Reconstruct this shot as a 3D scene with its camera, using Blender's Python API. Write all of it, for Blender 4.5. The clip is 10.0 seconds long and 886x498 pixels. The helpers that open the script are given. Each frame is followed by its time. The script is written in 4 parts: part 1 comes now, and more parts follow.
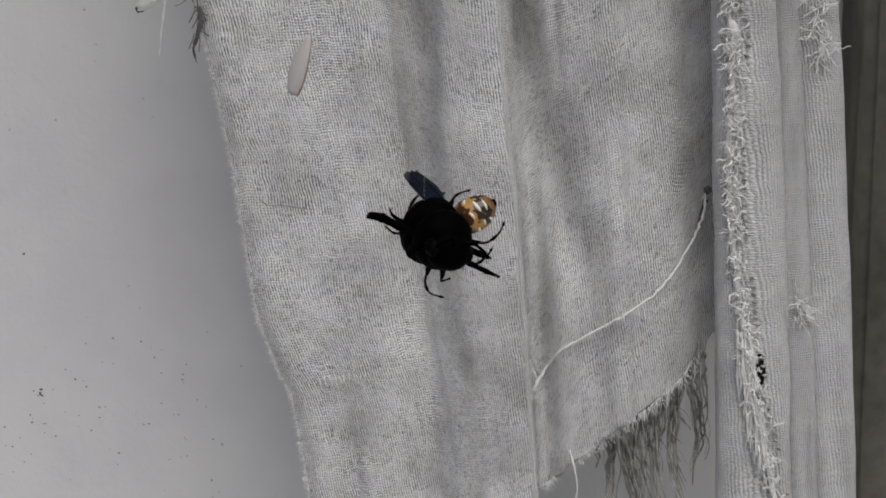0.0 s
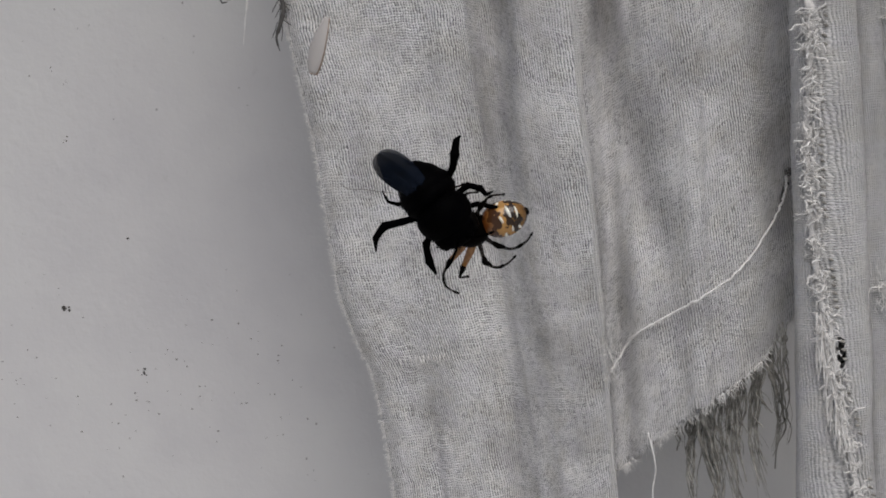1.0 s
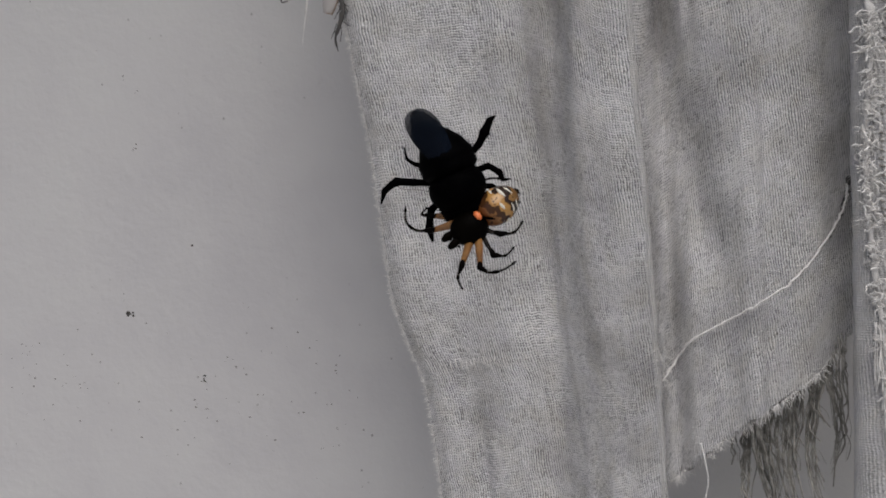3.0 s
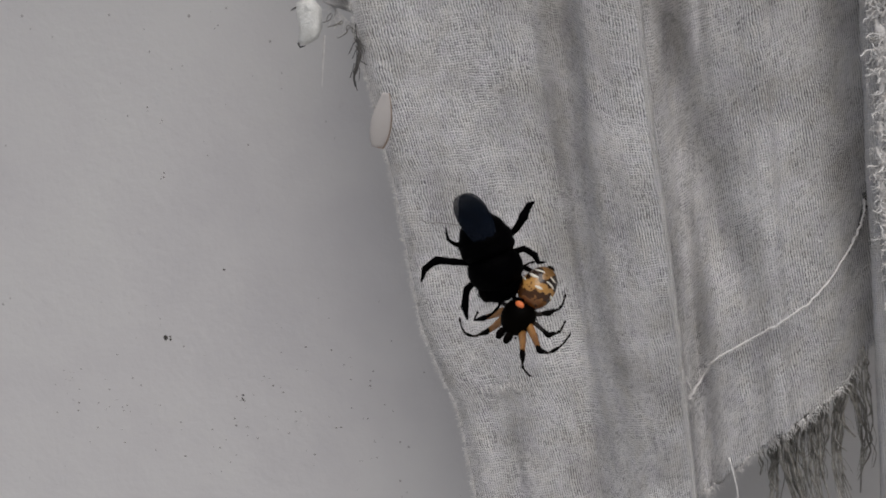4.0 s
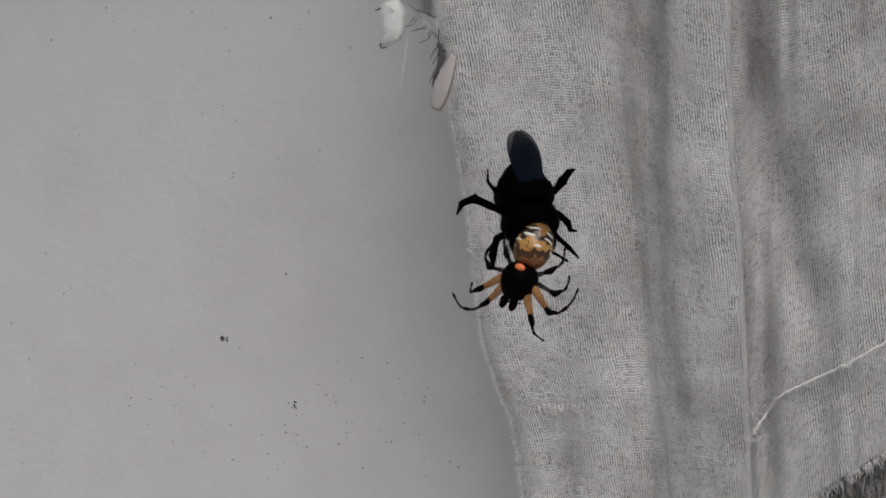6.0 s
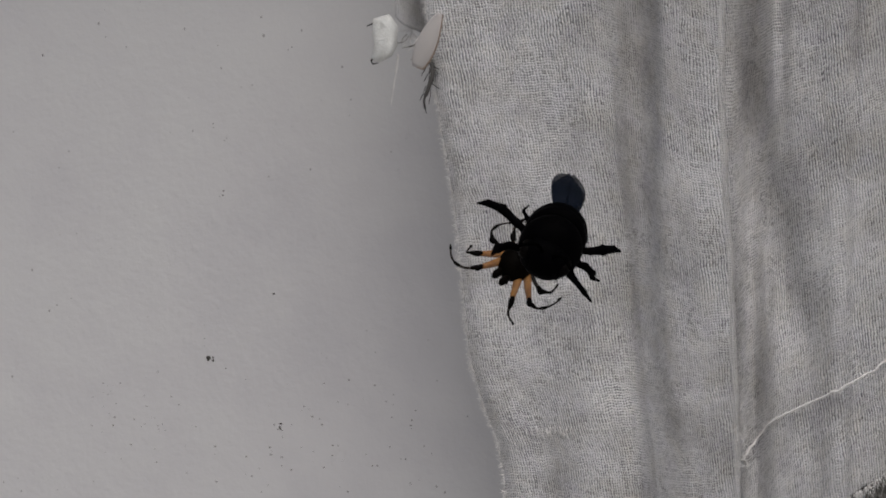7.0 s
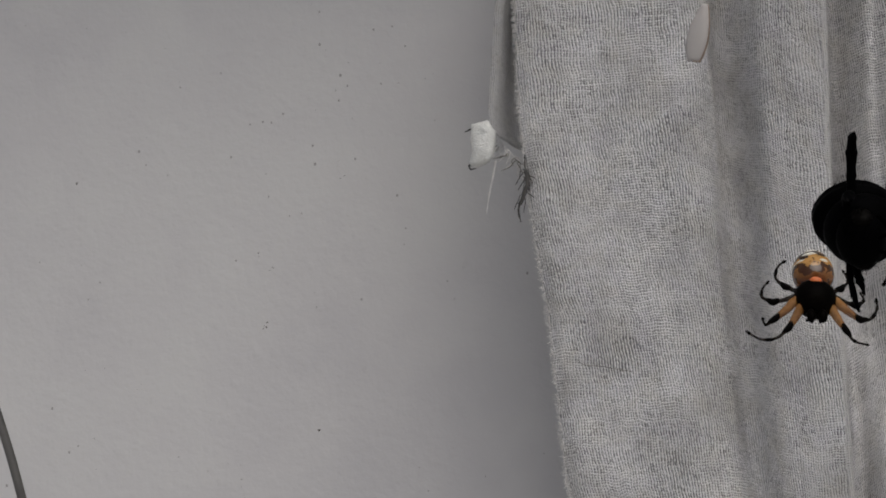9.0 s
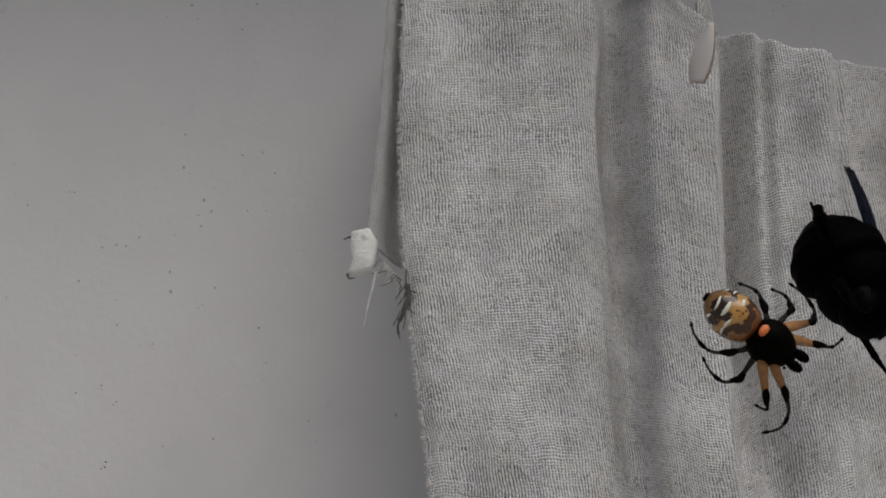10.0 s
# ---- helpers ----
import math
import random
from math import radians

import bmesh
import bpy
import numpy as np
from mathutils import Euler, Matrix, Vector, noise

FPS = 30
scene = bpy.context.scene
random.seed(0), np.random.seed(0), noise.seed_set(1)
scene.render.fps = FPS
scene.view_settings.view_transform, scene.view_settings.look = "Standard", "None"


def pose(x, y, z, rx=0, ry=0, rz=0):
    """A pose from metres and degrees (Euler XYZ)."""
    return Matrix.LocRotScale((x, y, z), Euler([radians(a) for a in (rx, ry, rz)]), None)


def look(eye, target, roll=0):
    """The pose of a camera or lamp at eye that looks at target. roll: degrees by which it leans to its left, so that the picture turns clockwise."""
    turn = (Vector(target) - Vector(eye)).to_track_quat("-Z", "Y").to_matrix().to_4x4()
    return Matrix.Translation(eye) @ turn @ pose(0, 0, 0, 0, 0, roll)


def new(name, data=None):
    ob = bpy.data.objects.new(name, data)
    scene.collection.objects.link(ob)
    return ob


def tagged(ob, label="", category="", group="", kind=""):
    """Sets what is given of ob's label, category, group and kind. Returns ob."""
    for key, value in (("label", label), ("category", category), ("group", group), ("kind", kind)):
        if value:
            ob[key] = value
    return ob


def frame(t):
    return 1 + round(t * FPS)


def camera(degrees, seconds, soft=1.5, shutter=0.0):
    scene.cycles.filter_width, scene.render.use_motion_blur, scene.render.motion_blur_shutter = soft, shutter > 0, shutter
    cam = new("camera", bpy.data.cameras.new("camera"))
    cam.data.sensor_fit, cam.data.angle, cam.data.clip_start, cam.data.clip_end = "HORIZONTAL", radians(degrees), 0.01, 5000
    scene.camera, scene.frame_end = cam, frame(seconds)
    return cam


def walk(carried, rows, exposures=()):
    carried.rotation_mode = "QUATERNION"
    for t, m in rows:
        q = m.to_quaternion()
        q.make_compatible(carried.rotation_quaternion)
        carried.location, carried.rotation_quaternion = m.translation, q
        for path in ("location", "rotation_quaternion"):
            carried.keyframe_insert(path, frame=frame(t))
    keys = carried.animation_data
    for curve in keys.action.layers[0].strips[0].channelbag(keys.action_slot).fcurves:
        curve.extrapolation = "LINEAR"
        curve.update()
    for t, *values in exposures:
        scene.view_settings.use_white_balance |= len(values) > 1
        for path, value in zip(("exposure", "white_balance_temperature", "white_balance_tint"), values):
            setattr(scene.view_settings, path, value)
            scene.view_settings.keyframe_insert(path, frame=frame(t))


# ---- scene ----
# ---------------------------------------------------------------- camera
cam = camera(36.0, 10.0, soft=1.85)
PATH = [
    (0, (0.00496, -0.23845, 1.53927), (0.00118, -0.04058, 1.51040), -0.06),
    (0.5, (0.01375, -0.24034, 1.53575), (-0.00168, -0.04267, 1.50955), -0.73),
    (1, (0.01668, -0.24171, 1.53791), (-0.00786, -0.04546, 1.50819), -0.98),
    (1.5, (0.01537, -0.24326, 1.53799), (-0.01126, -0.04733, 1.50797), -0.38),
    (2, (0.01158, -0.24549, 1.53437), (-0.01206, -0.04934, 1.50331), -0.02),
    (2.5, (0.01566, -0.24442, 1.52755), (-0.01003, -0.04827, 1.49815), 0.21),
    (3, (0.02418, -0.24146, 1.52641), (-0.01414, -0.04620, 1.50630), -0.16),
    (3.2, (0.02623, -0.24526, 1.53643), (-0.01801, -0.05172, 1.51228), -0.39),
    (4.3, (0.02547, -0.24438, 1.54433), (-0.01480, -0.05064, 1.51524), -3.70),
    (4.5, (0.02074, -0.24401, 1.54288), (-0.01769, -0.04953, 1.51642), -3.54),
    (4.6, (0.02229, -0.24182, 1.54259), (-0.02637, -0.04937, 1.51813), -3.92),
    (4.8, (0.01648, -0.24688, 1.53823), (-0.03692, -0.05535, 1.51669), -0.84),
    (5, (0.01243, -0.24685, 1.53681), (-0.04108, -0.05554, 1.51355), -1.30),
    (5.5, (0.01414, -0.24626, 1.53440), (-0.03734, -0.05400, 1.51482), 0.89),
    (5.7, (0.01953, -0.24415, 1.53747), (-0.03118, -0.05200, 1.51495), 0.76),
    (6.8, (0.02499, -0.24084, 1.53390), (-0.02462, -0.04791, 1.51609), 1.62),
    (7, (0.02381, -0.23971, 1.53343), (-0.02637, -0.04683, 1.51677), 1.83),
    (7.5, (0.02183, -0.23937, 1.53181), (-0.03239, -0.04750, 1.51619), 2.18),
    (8, (0.01322, -0.23808, 1.52577), (-0.04064, -0.04572, 1.51600), 4.04),
    (8.3, (0.00634, -0.23781, 1.51609), (-0.03793, -0.04278, 1.51743), 5.45),
    (8.5, (0.00025, -0.23880, 1.51507), (-0.04105, -0.04322, 1.52172), 4.64),
    (9, (-0.01518, -0.24013, 1.51070), (-0.04871, -0.04375, 1.52828), 2.28),
    (9.5, (-0.02097, -0.23031, 1.50379), (-0.04118, -0.03396, 1.53602), 2.15),
    (10, (-0.02470, -0.22077, 1.49230), (-0.03461, -0.02822, 1.54549), 3.48),
]
EXPOSURES = [(0.0, -0.40, 6340, 9), (1.0, -0.44, 6370, 10), (3.0, -0.59, 6400, 11), (5.0, -0.60, 6430, 11), (8.0, -0.70, 6460, 11), (9.0, -0.72, 6480, 10), (10.0, -0.74, 6530, 9)]
walk(cam, [(t, look(eye, target, roll)) for t, eye, target, roll in PATH], EXPOSURES)

# ---------------------------------------------------------------- light
SUN_TO = Vector((0.17, -0.50, 0.845)).normalized()
world = bpy.data.worlds.new("sky")
scene.world = world
world.use_nodes = True
wn = world.node_tree.nodes
wl = world.node_tree.links
sky = wn.new("ShaderNodeTexSky")
sky.sky_type = 'NISHITA'
sky.sun_disc = False
sky.sun_elevation = math.asin(SUN_TO.z)
sky.sun_rotation = math.atan2(SUN_TO.x, SUN_TO.y)
sky.dust_density = 4.0
wl.new(sky.outputs[0], wn["Background"].inputs[0])
wn["Background"].inputs[1].default_value = 0.08
sun_data = bpy.data.lights.new("sun", 'SUN')
sun_data.energy = 2.5
sun_data.angle = radians(52)
sun_data.color = (1.0, 0.97, 0.93)
sun = new("sun", sun_data)
sun.matrix_world = look((SUN_TO.x * 5, SUN_TO.y * 5, 1.5 + SUN_TO.z * 5), (0, 0, 1.5))


# ---------------------------------------------------------------- materials
class Nodes:
    """A small hand for wiring one node material."""

    def __init__(self, name):
        self.mat = bpy.data.materials.new(name)
        self.mat.use_nodes = True
        self.tree = self.mat.node_tree
        self.bsdf = self.tree.nodes["Principled BSDF"]
        self.out = self.tree.nodes["Material Output"]

    def add(self, kind, **settings):
        node = self.tree.nodes.new(kind)
        for key, value in settings.items():
            setattr(node, key, value)
        return node

    def put(self, socket, value):
        if isinstance(value, bpy.types.NodeSocket):
            self.tree.links.new(value, socket)
        else:
            socket.default_value = value

    def math(self, op, a, b=0.0, c=0.0):
        node = self.add("ShaderNodeMath", operation=op)
        for k, v in enumerate((a, b, c)):
            self.put(node.inputs[k], v)
        return node.outputs[0]

    def noise(self, vector, scale, detail=4.0, rough=0.55):
        node = self.add("ShaderNodeTexNoise")
        self.put(node.inputs["Vector"], vector)
        self.put(node.inputs["Scale"], scale)
        self.put(node.inputs["Detail"], detail)
        self.put(node.inputs["Roughness"], rough)
        return node.outputs["Fac"]

    def stretch(self, vector, sx, sy, sz):
        node = self.add("ShaderNodeMapping")
        self.put(node.inputs["Vector"], vector)
        node.inputs["Scale"].default_value = (sx, sy, sz)
        return node.outputs[0]

    def ramp(self, fac, stops):
        node = self.add("ShaderNodeValToRGB")
        self.put(node.inputs[0], fac)
        ramp = node.color_ramp
        while len(ramp.elements) < len(stops):
            ramp.elements.new(0.5)
        for el, (pos, col) in zip(ramp.elements, stops):
            el.position = pos
            el.color = (*col, 1.0)
        return node.outputs[0]

    def mix(self, fac, a, b, blend='MIX'):
        node = self.add("ShaderNodeMix", data_type='RGBA', blend_type=blend)
        self.put(node.inputs[0], fac)
        for socket, v in ((node.inputs[6], a), (node.inputs[7], b)):
            self.put(socket, (*v, 1.0) if isinstance(v, tuple) else v)
        return node.outputs[2]

    def bump(self, height, distance, strength=1.0):
        node = self.add("ShaderNodeBump")
        node.inputs["Strength"].default_value = strength
        node.inputs["Distance"].default_value = distance
        self.put(node.inputs["Height"], height)
        self.put(self.bsdf.inputs["Normal"], node.outputs[0])

    def coords(self, which="Object"):
        return self.add("ShaderNodeTexCoord").outputs[which]

    def split(self, vector):
        node = self.add("ShaderNodeSeparateXYZ")
        self.put(node.inputs[0], vector)
        return node.outputs

    def join(self, x, y, z=0.0):
        node = self.add("ShaderNodeCombineXYZ")
        for k, v in enumerate((x, y, z)):
            self.put(node.inputs[k], v)
        return node.outputs[0]

    def set(self, **values):
        for key, value in values.items():
            socket = self.bsdf.inputs[key.replace("_", " ")]
            self.put(socket, (*value, 1.0) if isinstance(value, tuple) and len(value) == 3 else value)
        return self.mat


def plain_material(name, low, high, scale, rough, bump=0.0, **more):
    """A material whose colour wanders between two tones, with a fine relief."""
    n = Nodes(name)
    at = n.coords()
    big, fine = n.noise(at, scale), n.noise(at, scale * 7)
    fac = n.math('ADD', n.math('MULTIPLY', big, 0.65), n.math('MULTIPLY', fine, 0.35))
    n.set(Base_Color=n.ramp(fac, [(0.35, low), (0.65, high)]), Roughness=rough, **more)
    if bump:
        n.bump(fine, bump)
    return n.mat


def weave_material(name, pitch, thread, gap, stain, worn=0.5, slant=0.07, rise=0.04):
    """Plain-woven cotton: UV runs in metres along the weft and the warp."""
    n = Nodes(name)
    uv = n.coords("UV")
    u, v, _ = n.split(uv)
    wob = n.noise(uv, 30.0, 2.0)
    wob2 = n.noise(n.join(v, u), 30.0, 2.0)
    fine = n.noise(uv, 900.0, 2.0)
    fine2 = n.noise(n.join(v, u), 800.0, 2.0)
    lean = n.math('MULTIPLY', v, slant)
    climb = n.math('MULTIPLY', u, -rise)
    u = n.math('ADD', n.math('ADD', u, lean), n.math('MULTIPLY', n.math('SUBTRACT', wob, 0.5), 0.0011))
    v = n.math('ADD', n.math('ADD', v, climb), n.math('MULTIPLY', n.math('SUBTRACT', wob2, 0.5), 0.0007))
    u = n.math('ADD', u, n.math('MULTIPLY', n.math('SUBTRACT', fine, 0.5), 0.00026))
    v = n.math('ADD', v, n.math('MULTIPLY', n.math('SUBTRACT', fine2, 0.5), 0.00034))
    drift = n.noise(uv, 210.0, 2.0)
    drift2 = n.noise(n.join(v, u, 7.7), 210.0, 2.0)
    u = n.math('ADD', u, n.math('MULTIPLY', n.math('SUBTRACT', drift, 0.5), 0.0009))
    v = n.math('ADD', v, n.math('MULTIPLY', n.math('SUBTRACT', drift2, 0.5), 0.0009))
    pu = n.math('DIVIDE', u, pitch)
    pv = n.math('DIVIDE', v, pitch * 0.92)
    cu = n.math('COSINE', n.math('MULTIPLY', pu, math.pi))
    cv = n.math('COSINE', n.math('MULTIPLY', pv, math.pi))
    over = n.math('MULTIPLY', cu, cv)
    # every yarn has its own strength, and every crossing its own tone
    yarn_u = n.add("ShaderNodeTexWhiteNoise", noise_dimensions='1D')
    n.put(yarn_u.inputs["W"], n.math('ROUND', pu))
    yarn_v = n.add("ShaderNodeTexWhiteNoise", noise_dimensions='1D')
    n.put(yarn_v.inputs["W"], n.math('ROUND', n.math('ADD', pv, 5000.0)))
    knot = n.add("ShaderNodeTexWhiteNoise", noise_dimensions='2D')
    n.put(knot.inputs["Vector"], n.join(n.math('ROUND', pu), n.math('ROUND', pv)))
    slub_u = n.noise(n.stretch(uv, 1 / pitch, 110, 1), 1.0, 2.0)
    slub_v = n.noise(n.stretch(uv, 110, 1 / pitch, 1), 1.0, 2.0)
    # in some patches the warp stands out, in others the weft, and some are felted shut
    sway = n.math('MULTIPLY_ADD', n.noise(uv, 80.0, 3.0), 0.9, -0.34)
    felt = n.split(n.ramp(n.noise(n.join(v, u, 3.3), 90.0, 4.0, 0.6), [(0.40, (0, 0, 0)), (0.66, (1, 1, 1))]))[0]
    warp = n.math('MULTIPLY', n.math('POWER', n.math('ABSOLUTE', cu), 0.8), n.math('ADD', n.math('MULTIPLY_ADD', over, 0.20, 0.76), sway))
    weft = n.math('MULTIPLY', n.math('POWER', n.math('ABSOLUTE', cv), 0.8), n.math('SUBTRACT', n.math('MULTIPLY_ADD', over, -0.20, 0.72), sway))
    warp = n.math('MULTIPLY', warp, n.math('MULTIPLY_ADD', slub_u, 0.5, n.math('MULTIPLY_ADD', yarn_u.outputs["Value"], 0.25, 0.62)))
    weft = n.math('MULTIPLY', weft, n.math('MULTIPLY_ADD', slub_v, 0.5, n.math('MULTIPLY_ADD', yarn_v.outputs["Value"], 0.25, 0.62)))
    height = n.math('MAXIMUM', warp, weft)
    height = n.math('ADD', height, n.math('MULTIPLY', felt, 0.12))
    fuzz = n.noise(uv, 2400.0, 3.0, 0.7)
    height = n.math('ADD', height, n.math('MULTIPLY', n.math('SUBTRACT', fuzz, 0.5), 0.40))
    height = n.math('ADD', height, n.math('MULTIPLY', n.math('SUBTRACT', knot.outputs["Value"], 0.5), 0.30))
    tone = n.ramp(height, [(0.36, gap), (0.66, thread)])
    patch = n.math('ADD', n.math('MULTIPLY', n.noise(uv, 38.0, 5.0, 0.6), 0.6), n.math('MULTIPLY', n.noise(uv, 120.0, 4.0, 0.6), 0.4))
    tone = n.mix(n.math('MULTIPLY', n.ramp(patch, [(0.40, (0, 0, 0)), (0.62, (1, 1, 1))]), worn), tone, stain, 'MULTIPLY')
    cast = n.noise(uv, 200.0, 3.0)
    tone = n.mix(0.11, tone, n.ramp(cast, [(0.32, (0.50, 0.46, 0.62)), (0.50, (0.60, 0.60, 0.58)), (0.68, (0.66, 0.60, 0.42))]))
    n.set(Base_Color=tone, Roughness=0.95, Sheen_Weight=0.15)
    n.bump(height, 0.0004, 1.0)
    return n.mat


M_CLOTH = weave_material("dirty_white_cotton", 0.00052, (0.90, 0.89, 0.89), (0.08, 0.08, 0.085), (0.50, 0.49, 0.48), 0.75)
M_CLOTH_SIDE = weave_material("dirty_white_cotton_slanting", 0.00053, (0.90, 0.89, 0.89), (0.08, 0.08, 0.085), (0.50, 0.49, 0.48), 0.75, 0.13, 0.30)
M_CLOTH_FINE = weave_material("fine_worn_cotton", 0.00046, (0.67, 0.665, 0.665), (0.38, 0.38, 0.385), (0.66, 0.65, 0.64), 0.8, 0.05, 0.08)
M_CLOTH_LIT_EDGE = weave_material("lit_felted_cotton_edge", 0.00044, (0.80, 0.79, 0.78), (0.52, 0.51, 0.51), (0.70, 0.69, 0.67), 0.7, 0.05, 0.08)
M_THREAD = plain_material("bleached_thread", (0.64, 0.62, 0.60), (0.88, 0.87, 0.85), 900, 0.9, 0.00005)
M_DIRTY_SHADED_THREAD = plain_material("soiled_shaded_thread", (0.11, 0.105, 0.093), (0.44, 0.425, 0.39), 500, 0.95, 0.00005)
M_DARK_THREAD = plain_material("blackened_thread", (0.03, 0.03, 0.03), (0.10, 0.095, 0.09), 500, 0.95)
M_FLAKE = plain_material("white_flake", (0.58, 0.58, 0.55), (0.84, 0.85, 0.82), 420, 0.6, 0.00025)
M_CABLE = plain_material("grey_cable_sheath", (0.03, 0.029, 0.027), (0.11, 0.106, 0.10), 60, 0.45, 0.00005)
M_SPECK = plain_material("dried_droppings", (0.03, 0.028, 0.025), (0.12, 0.11, 0.10), 900, 0.9)
M_SMUDGE = plain_material("pale_droppings", (0.16, 0.155, 0.15), (0.34, 0.33, 0.32), 900, 0.9)
M_POST = plain_material("dark_stained_wood", (0.05, 0.046, 0.036), (0.12, 0.113, 0.092), 40, 0.7, 0.0002)
M_GROUND = plain_material("pale_concrete_ground", (0.36, 0.35, 0.335), (0.50, 0.49, 0.47), 3, 0.9, 0.002)
M_SHADE_LEDGE = plain_material("shade_ledge_boards", (0.35, 0.33, 0.30), (0.48, 0.46, 0.43), 8, 0.8, 0.001)
M_BLACK = plain_material("black_chitin", (0.0004, 0.0004, 0.0005), (0.0010, 0.0010, 0.0013), 700, 0.6, 0.00003, Specular_IOR_Level=0.012)
M_HAIR = plain_material("black_hair", (0.0004, 0.0004, 0.0004), (0.001, 0.001, 0.001), 900, 0.8, 0.0, Specular_IOR_Level=0.0)
M_AMBER = plain_material("amber_leg", (0.20, 0.075, 0.016), (0.48, 0.23, 0.065), 420, 0.5, 0.00002, Alpha=0.74, Specular_IOR_Level=0.2)
M_SHANK = plain_material("smoky_shank", (0.006, 0.005, 0.004), (0.030, 0.021, 0.015), 600, 0.6, 0.0, Alpha=0.8, Specular_IOR_Level=0.03)
M_TIP = plain_material("black_leg_tip", (0.0010, 0.0008, 0.0006), (0.0030, 0.0024, 0.0020), 700, 0.5, 0.0, Specular_IOR_Level=0.03)
M_CARAPACE = plain_material("dark_carapace", (0.0006, 0.0005, 0.0005), (0.0022, 0.0016, 0.0010), 500, 0.5, 0.00003, Specular_IOR_Level=0.02)
M_SILVER = plain_material("silver_spot", (0.70, 0.67, 0.55), (0.92, 0.90, 0.82), 700, 0.22)
M_SPOT = plain_material("orange_mark", (0.72, 0.16, 0.04), (0.85, 0.27, 0.09), 600, 0.45)


def wall_material():
    n = Nodes("grey_painted_plaster")
    at = n.coords()
    big = n.noise(at, 14.0, 3.0)
    mid = n.noise(at, 75.0, 5.0)
    fine = n.noise(at, 700.0, 3.0)
    tone = n.ramp(n.math('ADD', n.math('MULTIPLY', big, 0.6), n.math('MULTIPLY', mid, 0.4)),
                  [(0.36, (0.590, 0.582, 0.592)), (0.50, (0.628, 0.620, 0.623)), (0.64, (0.655, 0.651, 0.646))])
    # small dirt specks, thicker in some patches
    cell = n.add("ShaderNodeTexVoronoi")
    n.put(cell.inputs["Vector"], n.stretch(at, 1, 1, 0.8))
    n.put(cell.inputs["Scale"], 420.0)
    where = n.ramp(n.noise(at, 34.0, 3.0), [(0.42, (0, 0, 0)), (0.62, (1, 1, 1))])
    size = n.math('MULTIPLY', where, n.math('MULTIPLY', n.split(cell.outputs["Color"])[0], 0.13))
    dot = n.math('LESS_THAN', cell.outputs["Distance"], size)
    tone = n.mix(n.math('MULTIPLY', dot, 0.6), tone, (0.16, 0.15, 0.14))
    smear = n.ramp(n.noise(n.stretch(at, 1.0, 1.0, 0.55), 150.0, 5.0, 0.7), [(0.66, (0, 0, 0)), (0.80, (1, 1, 1))])
    tone = n.mix(n.math('MULTIPLY', smear, 0.30), tone, (0.30, 0.29, 0.28))
    n.set(Base_Color=tone, Roughness=0.75)
    n.bump(n.math('ADD', n.math('MULTIPLY', mid, 1.0), n.math('MULTIPLY', fine, 0.25)), 0.0006, 0.6)
    return n.mat


def abdomen_material():
    """Gold-brown patches at the waist, near black towards the hind end."""
    n = Nodes("gold_brown_abdomen")
    at = n.coords()
    x, y, z = n.split(at)
    wander = n.noise(at, 760.0, 3.0)
    along = n.math('ADD', n.math('MULTIPLY', z, 230.0), n.math('MULTIPLY_ADD', wander, 0.5, -0.25))
    gold = n.ramp(along, [(0.05, (0.16, 0.050, 0.012)), (0.40, (0.50, 0.27, 0.08)), (0.90, (0.12, 0.06, 0.018))])
    dark = n.ramp(along, [(0.15, (0.07, 0.028, 0.010)), (0.8, (0.012, 0.008, 0.005))])
    wave = n.math('SINE', n.math('ADD', n.math('MULTIPLY', z, 2 * math.pi / 0.0017), n.math('MULTIPLY', wander, 14.0)))
    tone = n.mix(n.split(n.ramp(n.math('MULTIPLY_ADD', wave, 0.5, 0.5), [(0.44, (0, 0, 0)), (0.62, (1, 1, 1))]))[0], dark, gold)
    n.set(Base_Color=tone, Roughness=0.16, Specular_IOR_Level=0.5)
    n.bump(n.noise(at, 1500.0, 2.0), 0.00008, 0.6)
    return n.mat


def wing_material(name, tint, alpha, tip_alpha, reach, rough, veins=0.7):
    """A membrane with darker veins, thinner towards its tip (reach: where the tip lies)."""
    n = Nodes(name)
    at = n.coords()
    vein = n.add("ShaderNodeTexVoronoi", feature='DISTANCE_TO_EDGE')
    n.put(vein.inputs["Vector"], n.stretch(at, 1.0, 1.0, 0.4))
    n.put(vein.inputs["Scale"], 600.0)
    line = n.split(n.ramp(vein.outputs["Distance"], [(0.02, (1, 1, 1)), (0.05, (0, 0, 0))]))[0]
    tone = n.mix(n.math('MULTIPLY', line, veins), tint, tuple(c * 0.3 for c in tint))
    thin = n.math('SMOOTH_MIN', n.math('MAXIMUM', n.math('DIVIDE', n.split(at)[2], reach), 0.0), 1.0, 0.2)
    body = n.math('MULTIPLY_ADD', n.math('MULTIPLY', thin, thin), tip_alpha - alpha, alpha)
    n.set(Base_Color=tone, Roughness=rough, Alpha=n.math('MULTIPLY_ADD', line, 0.08 * veins, body), Specular_IOR_Level=0.05)
    n.bump(n.noise(at, 900.0, 2.0), 0.0001, 0.4)
    return n.mat


